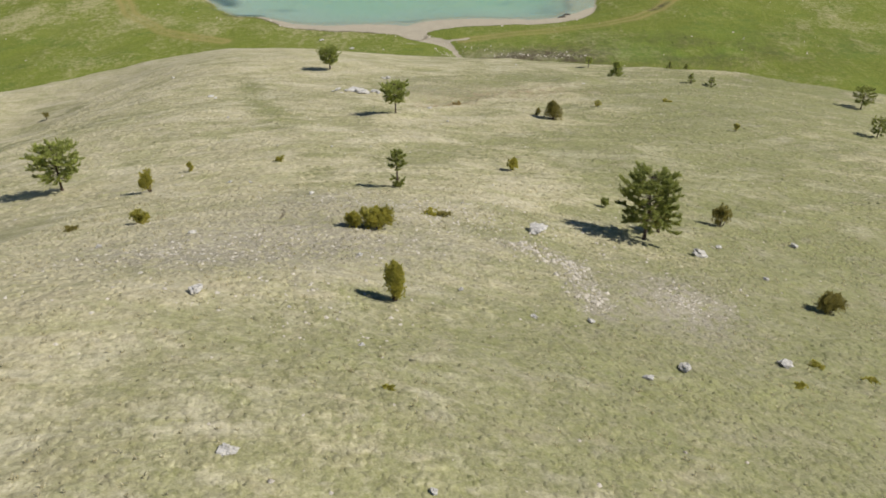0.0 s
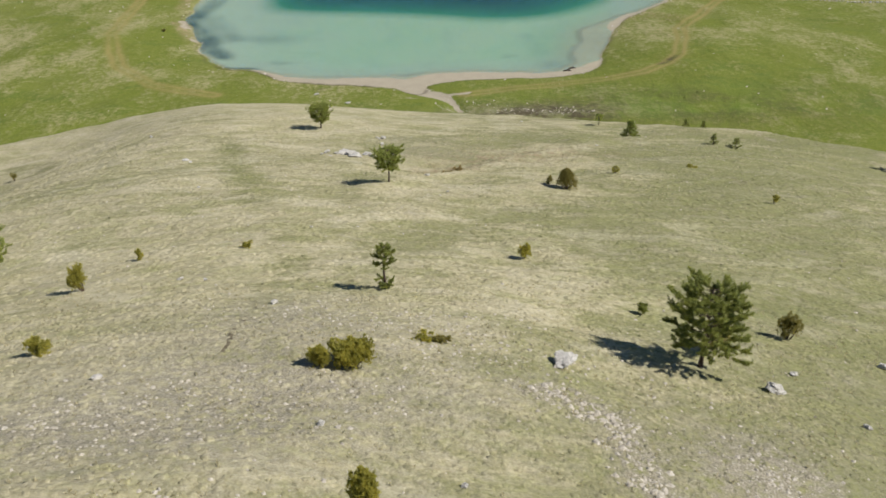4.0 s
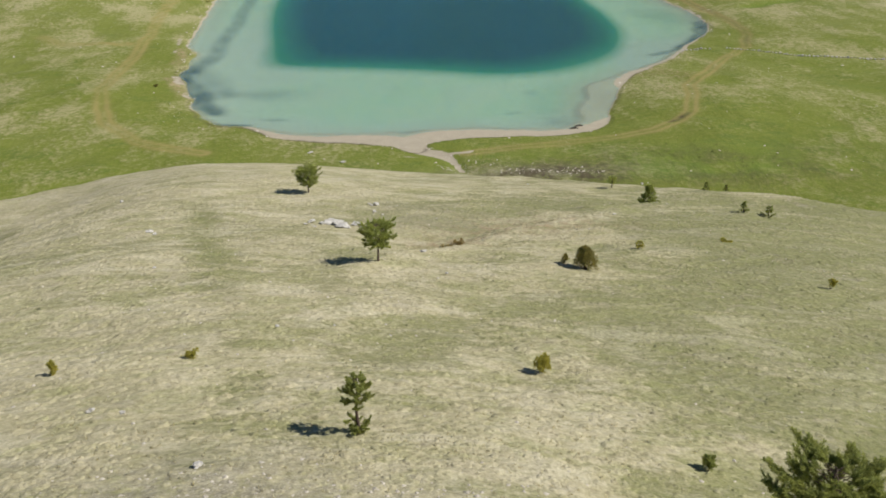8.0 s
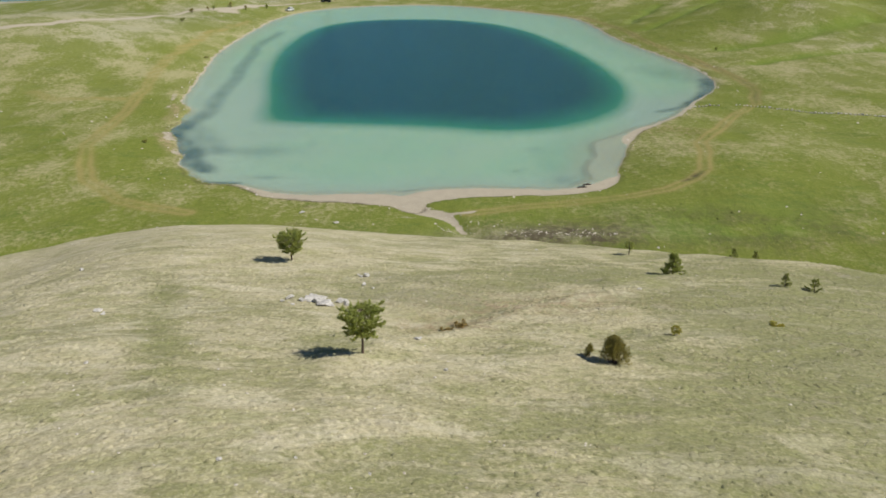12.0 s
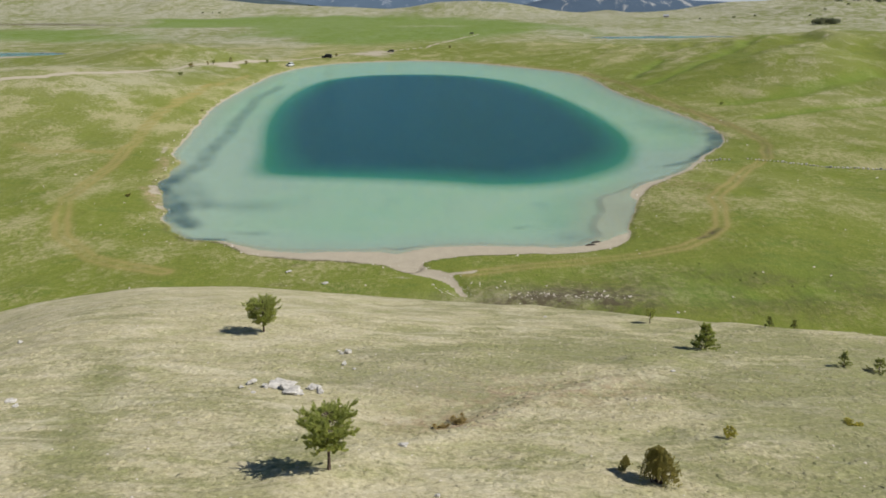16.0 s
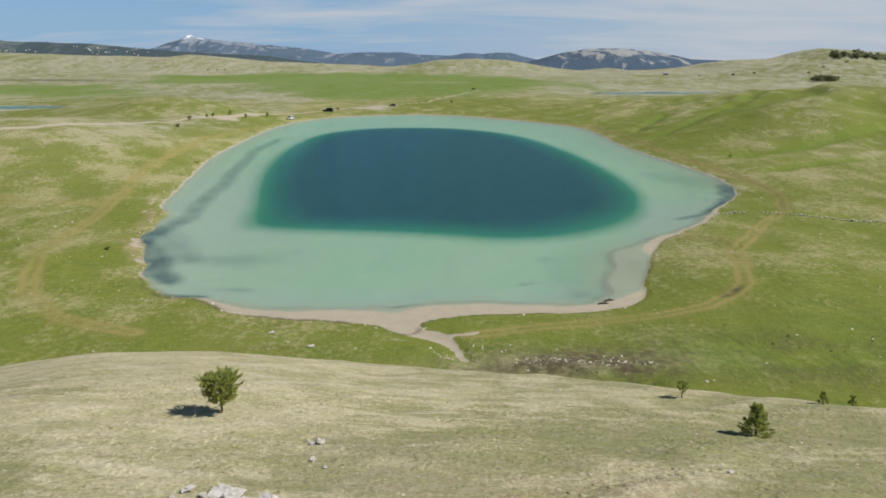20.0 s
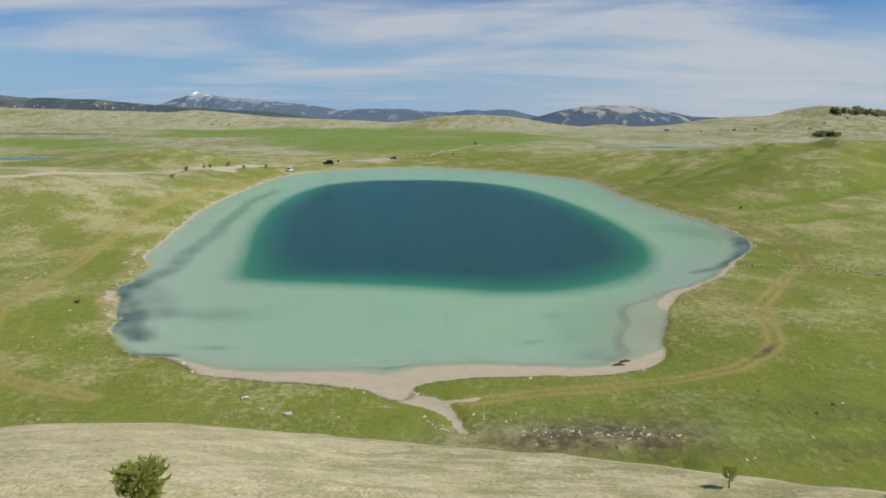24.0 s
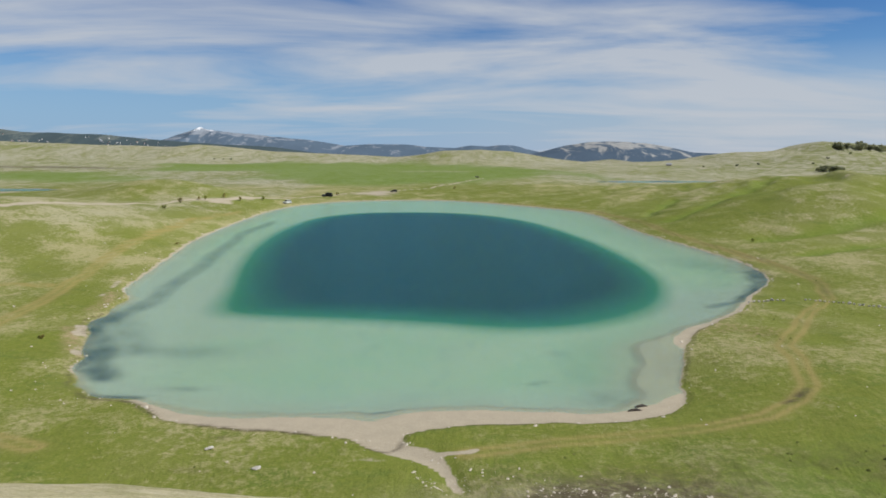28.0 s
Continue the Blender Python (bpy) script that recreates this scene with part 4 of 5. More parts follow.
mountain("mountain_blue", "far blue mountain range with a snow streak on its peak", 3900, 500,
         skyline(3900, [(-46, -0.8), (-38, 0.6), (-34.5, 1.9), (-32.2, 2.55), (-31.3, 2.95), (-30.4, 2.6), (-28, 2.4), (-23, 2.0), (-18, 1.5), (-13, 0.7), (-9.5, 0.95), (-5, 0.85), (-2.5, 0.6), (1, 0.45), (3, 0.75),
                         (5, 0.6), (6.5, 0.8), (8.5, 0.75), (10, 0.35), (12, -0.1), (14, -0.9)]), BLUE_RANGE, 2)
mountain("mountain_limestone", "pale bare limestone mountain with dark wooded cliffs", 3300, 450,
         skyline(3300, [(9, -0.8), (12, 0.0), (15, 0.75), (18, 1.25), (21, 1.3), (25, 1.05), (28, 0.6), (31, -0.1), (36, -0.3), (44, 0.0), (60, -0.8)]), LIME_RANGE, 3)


# ---------------------------------------------------------------- trees and bushes
def blades(rng, tips, ways, count, length, width, spread):
    """Needles: slim leaves that fan out from each tip along its way. Arrays of places and triangles."""
    n = len(tips)
    w = np.repeat(ways, count, 0) + rng.normal(0, spread, (n * count, 3))
    w /= np.linalg.norm(w, axis=1)[:, None] + 1e-9
    base = np.repeat(tips, count, 0) + rng.normal(0, length * 0.18, (n * count, 3))
    ln = length * rng.uniform(0.6, 1.25, (n * count, 1))
    side = np.cross(w, rng.normal(0, 1, (n * count, 3)))
    side /= np.linalg.norm(side, axis=1)[:, None] + 1e-9
    side = side * width * rng.uniform(0.6, 1.3, (n * count, 1))
    v = np.stack([base - side * 0.5, base + w * ln * 0.55 + side, base + w * ln, base + w * ln * 0.5 - side], 1).reshape(-1, 3)
    return v, np.arange(n * count * 4).reshape(-1, 4)


def pine(x, y, height, width, trunk, seed, label, mat, limbs=46, sag=0.0, gap=None, side_limb=0.0, needle=0.11, dense=9, cone=False):
    """A small pine: a trunk, limbs in whorls, and a crown of needle tufts with gaps."""
    rng = np.random.default_rng(seed)
    root = thing("pine_tree", label, "tree", pose(x, y, height_at(x, y) - 0.03), "pines on the hill")
    lean = rng.normal(0, 0.03, 2) * height
    bm = bmesh.new()
    spine = [(lean[0] * t ** 2 + 0.015 * math.sin(7 * t + seed), lean[1] * t ** 2, height * 0.97 * t) for t in np.linspace(0, 1, 9)]
    girth = 0.020 * height + 0.012
    tube(bm, spine, [girth * (1.25 if k == 0 else 1) * (1 - 0.92 * k / 8) + 0.004 for k in range(9)], 8)
    part("trunk", bm, BARK, root)
    tips, ways = [], []
    for k in range(limbs):
        t = (k + rng.uniform(0, 1)) / limbs
        z = trunk + (height * 0.97 - trunk) * t
        if gap and gap[0] < z / height < gap[1] and rng.uniform() < 0.88:
            continue
        prof = (1.12 - t) if cone is True else min(1.0, 0.72 + 1.3 * t) * (1.06 - 0.80 * t ** 1.4) if cone == "broad" else math.sqrt(max(0.05, 1 - ((t - (0.45 if cone else 0.50)) / (0.66 if cone else 0.54)) ** 2))
        a = k * 2.399 + rng.normal(0, 0.35)
        reach = 0.5 * width * prof * (rng.uniform(0.70, 1.10) if cone in (False, "dome") else rng.uniform(0.52, 1.18))
        if side_limb and t < 0.22 and math.cos(a) > 0.55:
            reach *= 1 + side_limb
        rise = min(reach * ((0.06 if cone else -0.04) + (0.40 if cone in (True, "broad") else 0.62 if cone else 0.50) * t - sag * (1 - t)) + rng.normal(0, 0.03), height * 0.93 - z - 0.04 * rng.uniform())
        s = Vector((lean[0] * (z / height) ** 2, lean[1] * (z / height) ** 2, z))
        way = Vector((math.cos(a), math.sin(a), 0))
        pts = [s, s + way * reach * 0.5 + Vector((0, 0, rise * 0.4)), s + way * reach + Vector((0, 0, rise))]
        bm = bmesh.new()
        tube(bm, [tuple(q) for q in pts], [0.011 * height * (1 - 0.6 * t) * 0.5 + 0.004, 0.006, 0.003], 5)
        part("limb", bm, BARK, root)
        for j in range(3 + int(reach * 9)):
            u = rng.uniform(0.30 if cone else 0.16, 1.0) ** 0.75
            from_ = pts[0].lerp(pts[1], u * 2) if u < 0.5 else pts[1].lerp(pts[2], u * 2 - 1)
            b_ = a + rng.normal(0, 0.75)
            twig = Vector((math.cos(b_), math.sin(b_), rng.uniform(-0.05, 0.75) if cone else rng.uniform(-0.45, 1.2))).normalized()
            long_ = rng.uniform(0.07, 0.19) * (0.55 + 0.25 * width)
            for i in range(6):
                tips.append(from_ + twig * long_ * i / 5 + Vector((0, 0, 0.25 * long_ * (i / 5) ** 2)))
                ways.append((twig + Vector((0, 0, 0.35))).normalized())
    for j in range(12):
        tips.append(Vector((lean[0], lean[1], height * rng.uniform(0.80, 0.90))) + Vector(rng.normal(0, 0.03 * width, 3)))
        ways.append(Vector((0, 0, 1)))
    v, f = blades(rng, np.array(tips), np.array(ways), int(dense * 2.6), needle * 0.56, 0.0056, 0.55)
    sheet("crown", v, f, mat, root)
    return root


def juniper(x, y, height, width, seed, label, mat, lumps=7, name="juniper_bush", group="junipers on the hill", upright=0.0, needle=0.075, shoots=520, deep=None, point=0.25):
    """A bush of many upright shoots from several stems, with a lumpy, open outline."""
    rng = np.random.default_rng(seed)
    root = thing(name, label, "bush", pose(x, y, height_at(x, y) - 0.03), group)
    deep = deep or width * 0.8
    centres = [(rng.uniform(-0.32, 0.32) * width, rng.uniform(-0.32, 0.32) * deep, rng.uniform(0.34, 0.62) * height, rng.uniform(0.55, 1.0)) for _ in range(lumps)]
    centres = [(cx, cy, (0.60 - 0.62 * math.hypot(cx / width, cy / deep) + 0.10 * k_ / lumps) * height, s) for k_, (cx, cy, cz, s) in enumerate(centres)]
    centres[0] = (0.0, 0.0, 0.60 * height, 0.9)
    tips, ways = [], []
    for cx, cy, cz, s in centres:
        bm = bmesh.new()
        tube(bm, [(cx * 0.3, cy * 0.3, 0), (cx * 0.75, cy * 0.75, cz * 0.6), (cx, cy, cz * 1.25)], [0.022 * height + 0.004, 0.014 * height + 0.003, 0.004], 5)
        part("stem", bm, BARK, root)
    per = 16
    for k in range(int(shoots * 1.8 / per)):
        cx, cy, cz, s = centres[k % lumps]
        d = rng.normal(0, 1, 3)
        d /= np.linalg.norm(d)
        r = rng.uniform(0.15, 1.0) ** 0.5
        hr = 0.29 * width * s
        foot = np.array([cx + d[0] * hr * r, cy + d[1] * hr * r * deep / width, max(0.02, cz + d[2] * r * 0.42 * height * s - 0.06 * height)])
        foot[:2] *= 1 - point * min(1.0, foot[2] / height)
        lean_ = np.array([d[0] * 0.35 * (1 - upright), d[1] * 0.35 * (1 - upright), 1.0])
        tall = min(rng.uniform(0.14, 0.34) * height + 0.03, max(0.05 * height, height * (1.04 - point * 1.5 * math.hypot(foot[0], foot[1]) / width) - foot[2]))
        for j in range(per):
            u = j / per
            q = foot + lean_ * tall * u + rng.normal(0, 1, 3) * np.array([1, 1, 0.4]) * (0.035 + 0.028 * width) * (1.1 - u)
            q[2] = max(q[2], 0.015)
            tips.append(q)
            ways.append((d[0] * 0.5 * (1 - upright), d[1] * 0.5 * (1 - upright), 0.95))
    v, f = blades(rng, np.array(tips), np.array(ways), 17, needle * 0.9, 0.0058 if height < 1.4 else 0.009, 0.30)
    sheet("foliage", v, f, mat, root)
    return root


pine(5.94, -9.96, 2.50, 2.0, 0.62, 11, "tall dark green pine with a dense crown and low side limbs", NEEDLES, 96, 0.06, None, 0.45, 0.12, 10, "dome")
pine(-3.64, 13.0, 1.98, 1.86, 0.74, 12, "young pine with a rounded open crown on a bare trunk", NEEDLES_LIGHT, 84, 0.0, None, 0, 0.10, 9)
pine(-10.38, 33.63, 2.08, 2.05, 0.58, 13, "round-crowned pine standing alone on the brow of the hill", NEEDLES_LIGHT, 110, 0.0, None, 0, 0.10, 9)
pine(-2.63, -5.64, 1.62, 0.70, 0.05, 14, "slim pine sapling with a bare gap above its low skirt", NEEDLES, 56, 0.0, (0.20, 0.50), 0, 0.085, 12)
pine(15.0, 34.2, 1.75, 1.40, 0.03, 15, "bushy young pine with branches to the ground", NEEDLES_LIGHT, 110, -0.15, None, 0, 0.10, 8, True)
pine(14.22, 42.97, 1.09, 0.65, 0.45, 16, "thin half-bare pine sapling on the brow", NEEDLES_LIGHT, 26, 0.0, None, 0, 0.09, 6)
pine(-17.97, -1.29, 2.30, 2.3, 0.55, 17, "light green pine with loose spreading limbs", NEEDLES_LIGHT, 74, 0.0, None, 0, 0.11, 10)
pine(32.53, 25.03, 1.78, 1.88, 0.45, 18, "broad young pine on the hill's flank", NEEDLES, 44, 0.1, None, 0, 0.11, 8)
pine(26.45, 12.0, 1.30, 1.20, 0.25, 19, "low young pine on the hill's flank", NEEDLES, 34, 0.1, None, 0, 0.10, 8)

juniper(-2.10, -18.09, 1.06, 0.46, 31, "upright column-shaped juniper, yellow-green on the sunny side", JUNIPER, 6, upright=0.6, shoots=950, needle=0.055)
juniper(-2.86, -12.5, 0.66, 1.14, 32, "dense yellow-green juniper bush with rounded heads", JUNIPER, 9, shoots=1700, deep=0.95, needle=0.055)
juniper(-3.62, -12.62, 0.50, 0.60, 30, "small yellow-green juniper leaning on a larger one", JUNIPER, 4, shoots=600, needle=0.055)
juniper(9.73, -6.88, 0.95, 0.75, 33, "brownish upright juniper beside the tall pine", JUNIPER_DARK, 5, shoots=420)
juniper(6.75, -8.9, 1.15, 0.85, 50, "yellow-brown juniper pressed against the tall pine", JUNIPER_DARK, 5, shoots=480)
juniper(6.19, 13.20, 1.24, 1.42, 34, "dark pointed juniper bush casting a short shadow", JUNIPER_DARK, 9, shoots=1900, upright=0.8, needle=0.055, point=0.62)
juniper(5.34, 13.77, 0.62, 0.46, 35, "small dark juniper beside a larger one", JUNIPER_DARK, 3, shoots=260, upright=0.8, needle=0.055, point=0.6)
juniper(2.38, -0.23, 0.62, 0.62, 36, "small round olive juniper in pale grass", JUNIPER, 4, shoots=330)
juniper(-12.74, -4.30, 1.05, 0.80, 37, "two-headed yellow-green juniper in pale grass", JUNIPER, 4, shoots=620, needle=0.06)
juniper(-10.34, -11.47, 0.48, 0.72, 38, "low spreading yellow-green juniper", JUNIPER, 5, shoots=330)
juniper(10.49, -14.01, 0.70, 0.92, 39, "dark brown-green juniper bush with a black shadow", JUNIPER_DARK, 8, shoots=1000, needle=0.06)
juniper(5.36, -6.26, 0.40, 0.50, 40, "knee-high dark green bush in the grass", NEEDLES, 3, shoots=170)
juniper(16.98, 10.90, 0.50, 0.46, 41, "small brown-green bush in dry grass", JUNIPER, 3, shoots=90)
juniper(9.85, 16.92, 0.48, 0.52, 42, "small yellowish bush beside a stone", JUNIPER, 3, shoots=90)
juniper(0.35, 19.6, 0.30, 1.0, 43, "rust-brown dry shrub in a hollow", SHRUB_DRY, 7, "dry_shrub", "dry shrubs", shoots=150)
juniper(-0.35, 19.1, 0.10, 0.7, 53, "low rusty dry shrub in a hollow", SHRUB_DRY, 7, "dry_shrub", "dry shrubs", shoots=90)
pine(19.55, 27.75, 0.85, 0.55, 0.04, 44, "slim young conifer on the brow", NEEDLES, 22, 0, None, 0, 0.09, 7, True)
pine(21.15, 27.41, 0.80, 0.85, 0.04, 45, "bushy young conifer on the brow", NEEDLES, 22, 0, None, 0, 0.09, 7, True)
pine(22.01, 41.74, 0.80, 0.55, 0.04, 46, "small conifer at the hill's foot", NEEDLES, 22, 0, None, 0, 0.09, 7, True)
pine(23.59, 41.44, 0.66, 0.5, 0.04, 47, "small conifer at the hill's foot", NEEDLES, 22, 0, None, 0, 0.09, 7, True)
juniper(-36.34, 33.49, 0.75, 0.70, 48, "small dark bush on the western slope", JUNIPER_DARK, 3, shoots=170)
juniper(-12.30, -0.55, 0.48, 0.36, 49, "knee-high yellowish seedling in dry grass", JUNIPER, 2, shoots=110)
for k, (x, y, h, w, mat, label) in enumerate((
        (-2.01, -22.13, 0.08, 0.22, JUNIPER, "low brown-green heath plant"), (8.22, -18.01, 0.08, 0.5, JUNIPER, "flat dark heath plant"),
        (-1.37, -10.66, 0.09, 0.8, JUNIPER, "flat dark green creeping juniper"), (-8.30, 0.10, 0.28, 0.55, JUNIPER, "low yellow-green creeping plant"),
        (14.84, 18.39, 0.10, 0.8, JUNIPER, "flat dark creeping juniper on dry grass"), (7.1, -19.16, 0.06, 0.45, JUNIPER, "flat brown heath plant"), (9.39, -18.43, 0.06, 0.5, JUNIPER, "flat brown heath plant"),
        (-12.78, -11.02, 0.20, 0.60, JUNIPER_DARK, "flat dark creeping juniper"), (-0.95, -10.75, 0.14, 0.6, JUNIPER_DARK, "flat brown creeping juniper"))):
    juniper(x, y, h, w, 60 + k, label, mat, 5, "creeping_shrub", "creeping shrubs", shoots=int(240 * w), needle=0.05)


# ---------------------------------------------------------------- stones
def stone_mesh(name, seed, mat, flat_=0.6, detail=3):
    """An angular weathered boulder, one unit across."""
    rng = random.Random(seed)
    bm = bmesh.new()
    bmesh.ops.create_icosphere(bm, subdivisions=detail + 1, radius=0.5)
    cuts = [(Vector((rng.gauss(0, 1), rng.gauss(0, 1), rng.gauss(0.2, 0.8))).normalized(), rng.uniform(0.20, 0.40)) for _ in range(13)]
    off = Vector((seed * 3.1, seed * 1.7, 0))
    for v in bm.verts:
        for nrm, lim in cuts:
            over = v.co.dot(nrm) - lim
            if over > 0:
                v.co -= nrm * over * 0.97
        v.co *= 1 + 0.34 * noise.noise(v.co * 5 + off) + 0.20 * noise.noise(v.co * 12 + off) + 0.08 * noise.noise(v.co * 27 + off)
        v.co.z *= flat_
    me = bpy.data.meshes.new(name)
    bm.to_mesh(me)
    bm.free()
    me.materials.append(mat)
    return me


ROCKS = [(2.13, -11.14, 0.78), (-6.09, -19.19, 0.42), (7.52, -10.87, 0.55), (8.76, -9.49, 0.28), (3.34, -20.03, 0.26), (4.34, -19.32, 0.36), (7.23, -18.17, 0.41),
         (12.20, -8.02, 0.39), (9.37, -12.16, 0.27), (2.59, -17.53, 0.24), (-3.12, -15.38, 0.20), (-0.56, -16.85, 0.15), (-10.16, -14.74, 0.21), (-5.63, -7.78, 0.30),
         (-9.60, -3.93, 0.26), (-8.45, 23.05, 0.55), (-7.15, 22.75, 1.25), (-6.75, 22.15, 0.8), (-6.34, 21.65, 0.95), (-5.64, 22.4, 0.8), (-5.35, 22.0, 0.4), (-7.7, 22.4, 0.4), (-8.7, 22.3, 0.28), (-4.98, 28.88, 0.5), (-5.3, 28.7, 0.32), (-4.94, 26.82, 0.38), (-4.4, 26.0, 0.2)]
STONES = [(-17.08, 20.10, 0.5), (-1.57, 15.51, 0.41), (-0.41, 11.79, 0.22), (10.37, 25.42, 0.3), (-24.14, 33.43, 0.45), (-6.32, 2.93, 0.22), (-4.39, 3.16, 0.15), (-2.42, 2.54, 0.15),
          (-13.64, 11.38, 0.2), (-8.71, -4.18, 0.22), (-8.13, -13.37, 0.35), (-11.84, 65.88, 0.74), (-16.24, 69.58, 0.8), (-4.24, -24.31, 0.34), (-1.20, -24.66, 0.17),
          (-2.61, -20.55, 0.16), (7.12, 44.43, 0.32), (20.66, 56.85, 0.38), (1.15, -17.80, 0.21), (-4.23, -19.29, 0.13), (-5.5, 29.2, 0.3), (-8.0, 21.6, 0.3), (-16.6, 19.6, 0.35)]
SHAPES = [stone_mesh("limestone_boulder", 5 + k, LIMESTONE, 0.55 + 0.08 * (k % 3)) for k in range(6)]


def lay_stone(x, y, w, k, label, group, sink=0.25):
    ob = new("boulder", SHAPES[k % len(SHAPES)])
    ob.matrix_world = pose(x, y, height_at(x, y) + w * (0.22 - sink * 0.5), 0, 0, k * 77) @ Matrix.Diagonal((w * 1.1, w * 0.95, w * (0.42 if w > 0.6 else 0.8), 1))
    return tagged(ob, label, "rock", group)


for k, (x, y, w) in enumerate(ROCKS):
    lay_stone(x, y, w, k, "jagged grey-white limestone boulder half sunk in grass", "limestone boulders", 0.16 if w > 0.6 and y > 0 else -0.02)
for k, (x, y, w) in enumerate(STONES):
    lay_stone(x, y, w, k + 3, "pale limestone stone lying in the grass", "loose stones")


def scatter(name, label, places, mat, seed, low=0.03, high=0.10):
    """Small stones, joined into one piece of stuff."""
    rng = np.random.default_rng(seed)
    px, py = places
    pz = land(px, py)[0]
    n = len(px)
    base = np.array([(1, 0, 0), (0.2, 0.9, 0.05), (-0.9, 0.3, 0), (-0.3, -0.9, 0.05), (0.1, 0.05, 0.75), (0.35, -0.4, 0.6)])
    tris = np.array([(0, 1, 4), (1, 2, 4), (2, 3, 5), (3, 0, 5), (0, 4, 5), (2, 5, 4)])
    s = (low + (high - low) * rng.uniform(0, 1, (n, 1, 1)) ** 5) * rng.uniform(0.7, 1.3, (n, 6, 3))
    a = rng.uniform(0, 6.3, n)
    v = base[None] * s
    vx = v[..., 0] * np.cos(a)[:, None] - v[..., 1] * np.sin(a)[:, None]
    vy = v[..., 0] * np.sin(a)[:, None] + v[..., 1] * np.cos(a)[:, None]
    v = np.stack([vx + px[:, None], vy + py[:, None], v[..., 2] + pz[:, None] - 0.005], -1)
    f = tris[None] + (np.arange(n) * 6)[:, None, None]
    return tagged(sheet(name, v.reshape(-1, 3), f.reshape(-1, 3), mat), label, "stones", kind="stuff")


rng0 = np.random.default_rng(7)


def clump(cx, cy, sx, sy, n, turn=0.0):
    u, v = rng0.normal(0, sx, n), rng0.normal(0, sy, n)
    c, s = math.cos(turn), math.sin(turn)
    return np.stack([cx + u * c - v * s, cy + u * s + v * c], 1)


scree_run = [clump(ax + (bx - ax) * t, ay + (by - ay) * t, 0.30, 0.26, 60) for k, ((ax, ay), (bx, by)) in enumerate(zip(SCREE_LINE, SCREE_LINE[1:])) for t in (0.25, 0.75)]
scree = np.concatenate([clump(2.3, -13.6, 0.6, 0.5, 300), clump(5.8, -15.0, 0.6, 0.4, 500), clump(5.7, -13.5, 1.2, 1.0, 250), clump(-4.6, -14.0, 2.0, 0.8, 700), clump(-7.3, -15.8, 1.8, 0.6, 700, 0.2), clump(-4.2, -18.6, 2.5, 1.2, 500), clump(-1.2, -9.3, 1.8, 0.8, 500), clump(0.4, -11.3, 1.3, 0.7, 400), clump(3.0, -11.8, 1.2, 0.8, 120),
                        clump(-5.2, -8.8, 1.9, 0.8, 350), clump(-1.0, -12.0, 2.0, 1.0, 120), clump(1.0, -9.5, 2.5, 1.0, 90), clump(-1.5, 25.5, 2.2, 1.6, 160),
                        np.stack([rng0.uniform(-20, 22, 4200), rng0.uniform(-28, 48, 4200)], 1)])
scatter("scree", "small pale stones strewn through the hill's grass", (scree[:, 0], scree[:, 1]), SCREE, 3, 0.012, 0.075)
run = np.concatenate(scree_run)
scatter("scree_run", "run of broken pale limestone down the hill", (run[:, 0], run[:, 1]), SCREE, 9, 0.020, 0.12)
bank = np.concatenate([clump(13.5, 61.5, 2.4, 0.35, 130, -0.1), clump(8.5, 62.3, 1.2, 0.5, 40), clump(6, 64.5, 4.0, 0.9, 45, -0.1), clump(-2.1, 71.1, 0.5, 0.3, 16), clump(-2.8, 70.4, 0.3, 0.2, 8), clump(-0.2, 64.1, 1.1, 0.25, 40, -0.95), clump(-3.2, 75.8, 0.6, 0.3, 4), clump(2.2, 63.5, 0.4, 0.8, 18), clump(-0.2, 68.2, 0.9, 0.4, 10), clump(-37.5, 88, 0.9, 4, 50, 0.35), clump(-30, 80, 2, 1, 14),
                       np.stack([rng0.uniform(-60, 60, 420), rng0.uniform(57, 140, 420)], 1)])
keep = land(bank[:, 0], bank[:, 1])[2] > -0.6
scatter("meadow_stones", "small pale stones strewn over the green meadow", (bank[keep, 0], bank[keep, 1]), SCREE, 4, 0.03, 0.16)
strewn = np.stack([rng0.uniform(-80, 85, 300), rng0.uniform(60, 210, 300)], 1)
keep = land(strewn[:, 0], strewn[:, 1])[2] > 1.0
scatter("field_stones", "pale field stones lying about the pasture", (strewn[keep, 0], strewn[keep, 1]), SCREE, 8, 0.06, 0.27)
TUSSOCK = leafy("shaggy_tussock_blades", (0.105, 0.130, 0.032), (0.21, 0.235, 0.07))
spots = np.concatenate([np.stack([rng0.uniform(26, 75, 420), rng0.uniform(78, 150, 420)], 1), np.stack([rng0.uniform(-75, -38, 220), rng0.uniform(78, 150, 220)], 1),
                        np.stack([rng0.uniform(-30, 45, 260), rng0.uniform(58, 80, 260)], 1), np.stack([rng0.uniform(4, 45, 420), rng0.uniform(57, 70, 420)], 1)])
spots = spots[rough(spots[:, 0], spots[:, 1], 9, 3) > -0.05]
keep = land(spots[:, 0], spots[:, 1])[2] > 0.6
scatter("meadow_tussocks", "shaggy dark green tussocks dotted over the meadow", (spots[keep, 0], spots[keep, 1]), TUSSOCK, 6, 0.06, 0.20)
rim = []
shore_line = rounded(SHORE)
for (ax, ay), (bx, by) in zip(shore_line, shore_line[1:] + shore_line[:1]):
    for _ in range(int(math.hypot(bx - ax, by - ay) * (1.5 if ay > 120 else 0.45)) + 1):
        t = rng0.uniform()
        rim.append((ax + (bx - ax) * t + rng0.normal(0, 0.5), ay + (by - ay) * t + rng0.normal(0, 0.5)))
rim = np.array(rim)
scatter("shore_stones", "pale stones along the lake's edge", (rim[:, 0], rim[:, 1]), SCREE, 5, 0.05, 0.26)

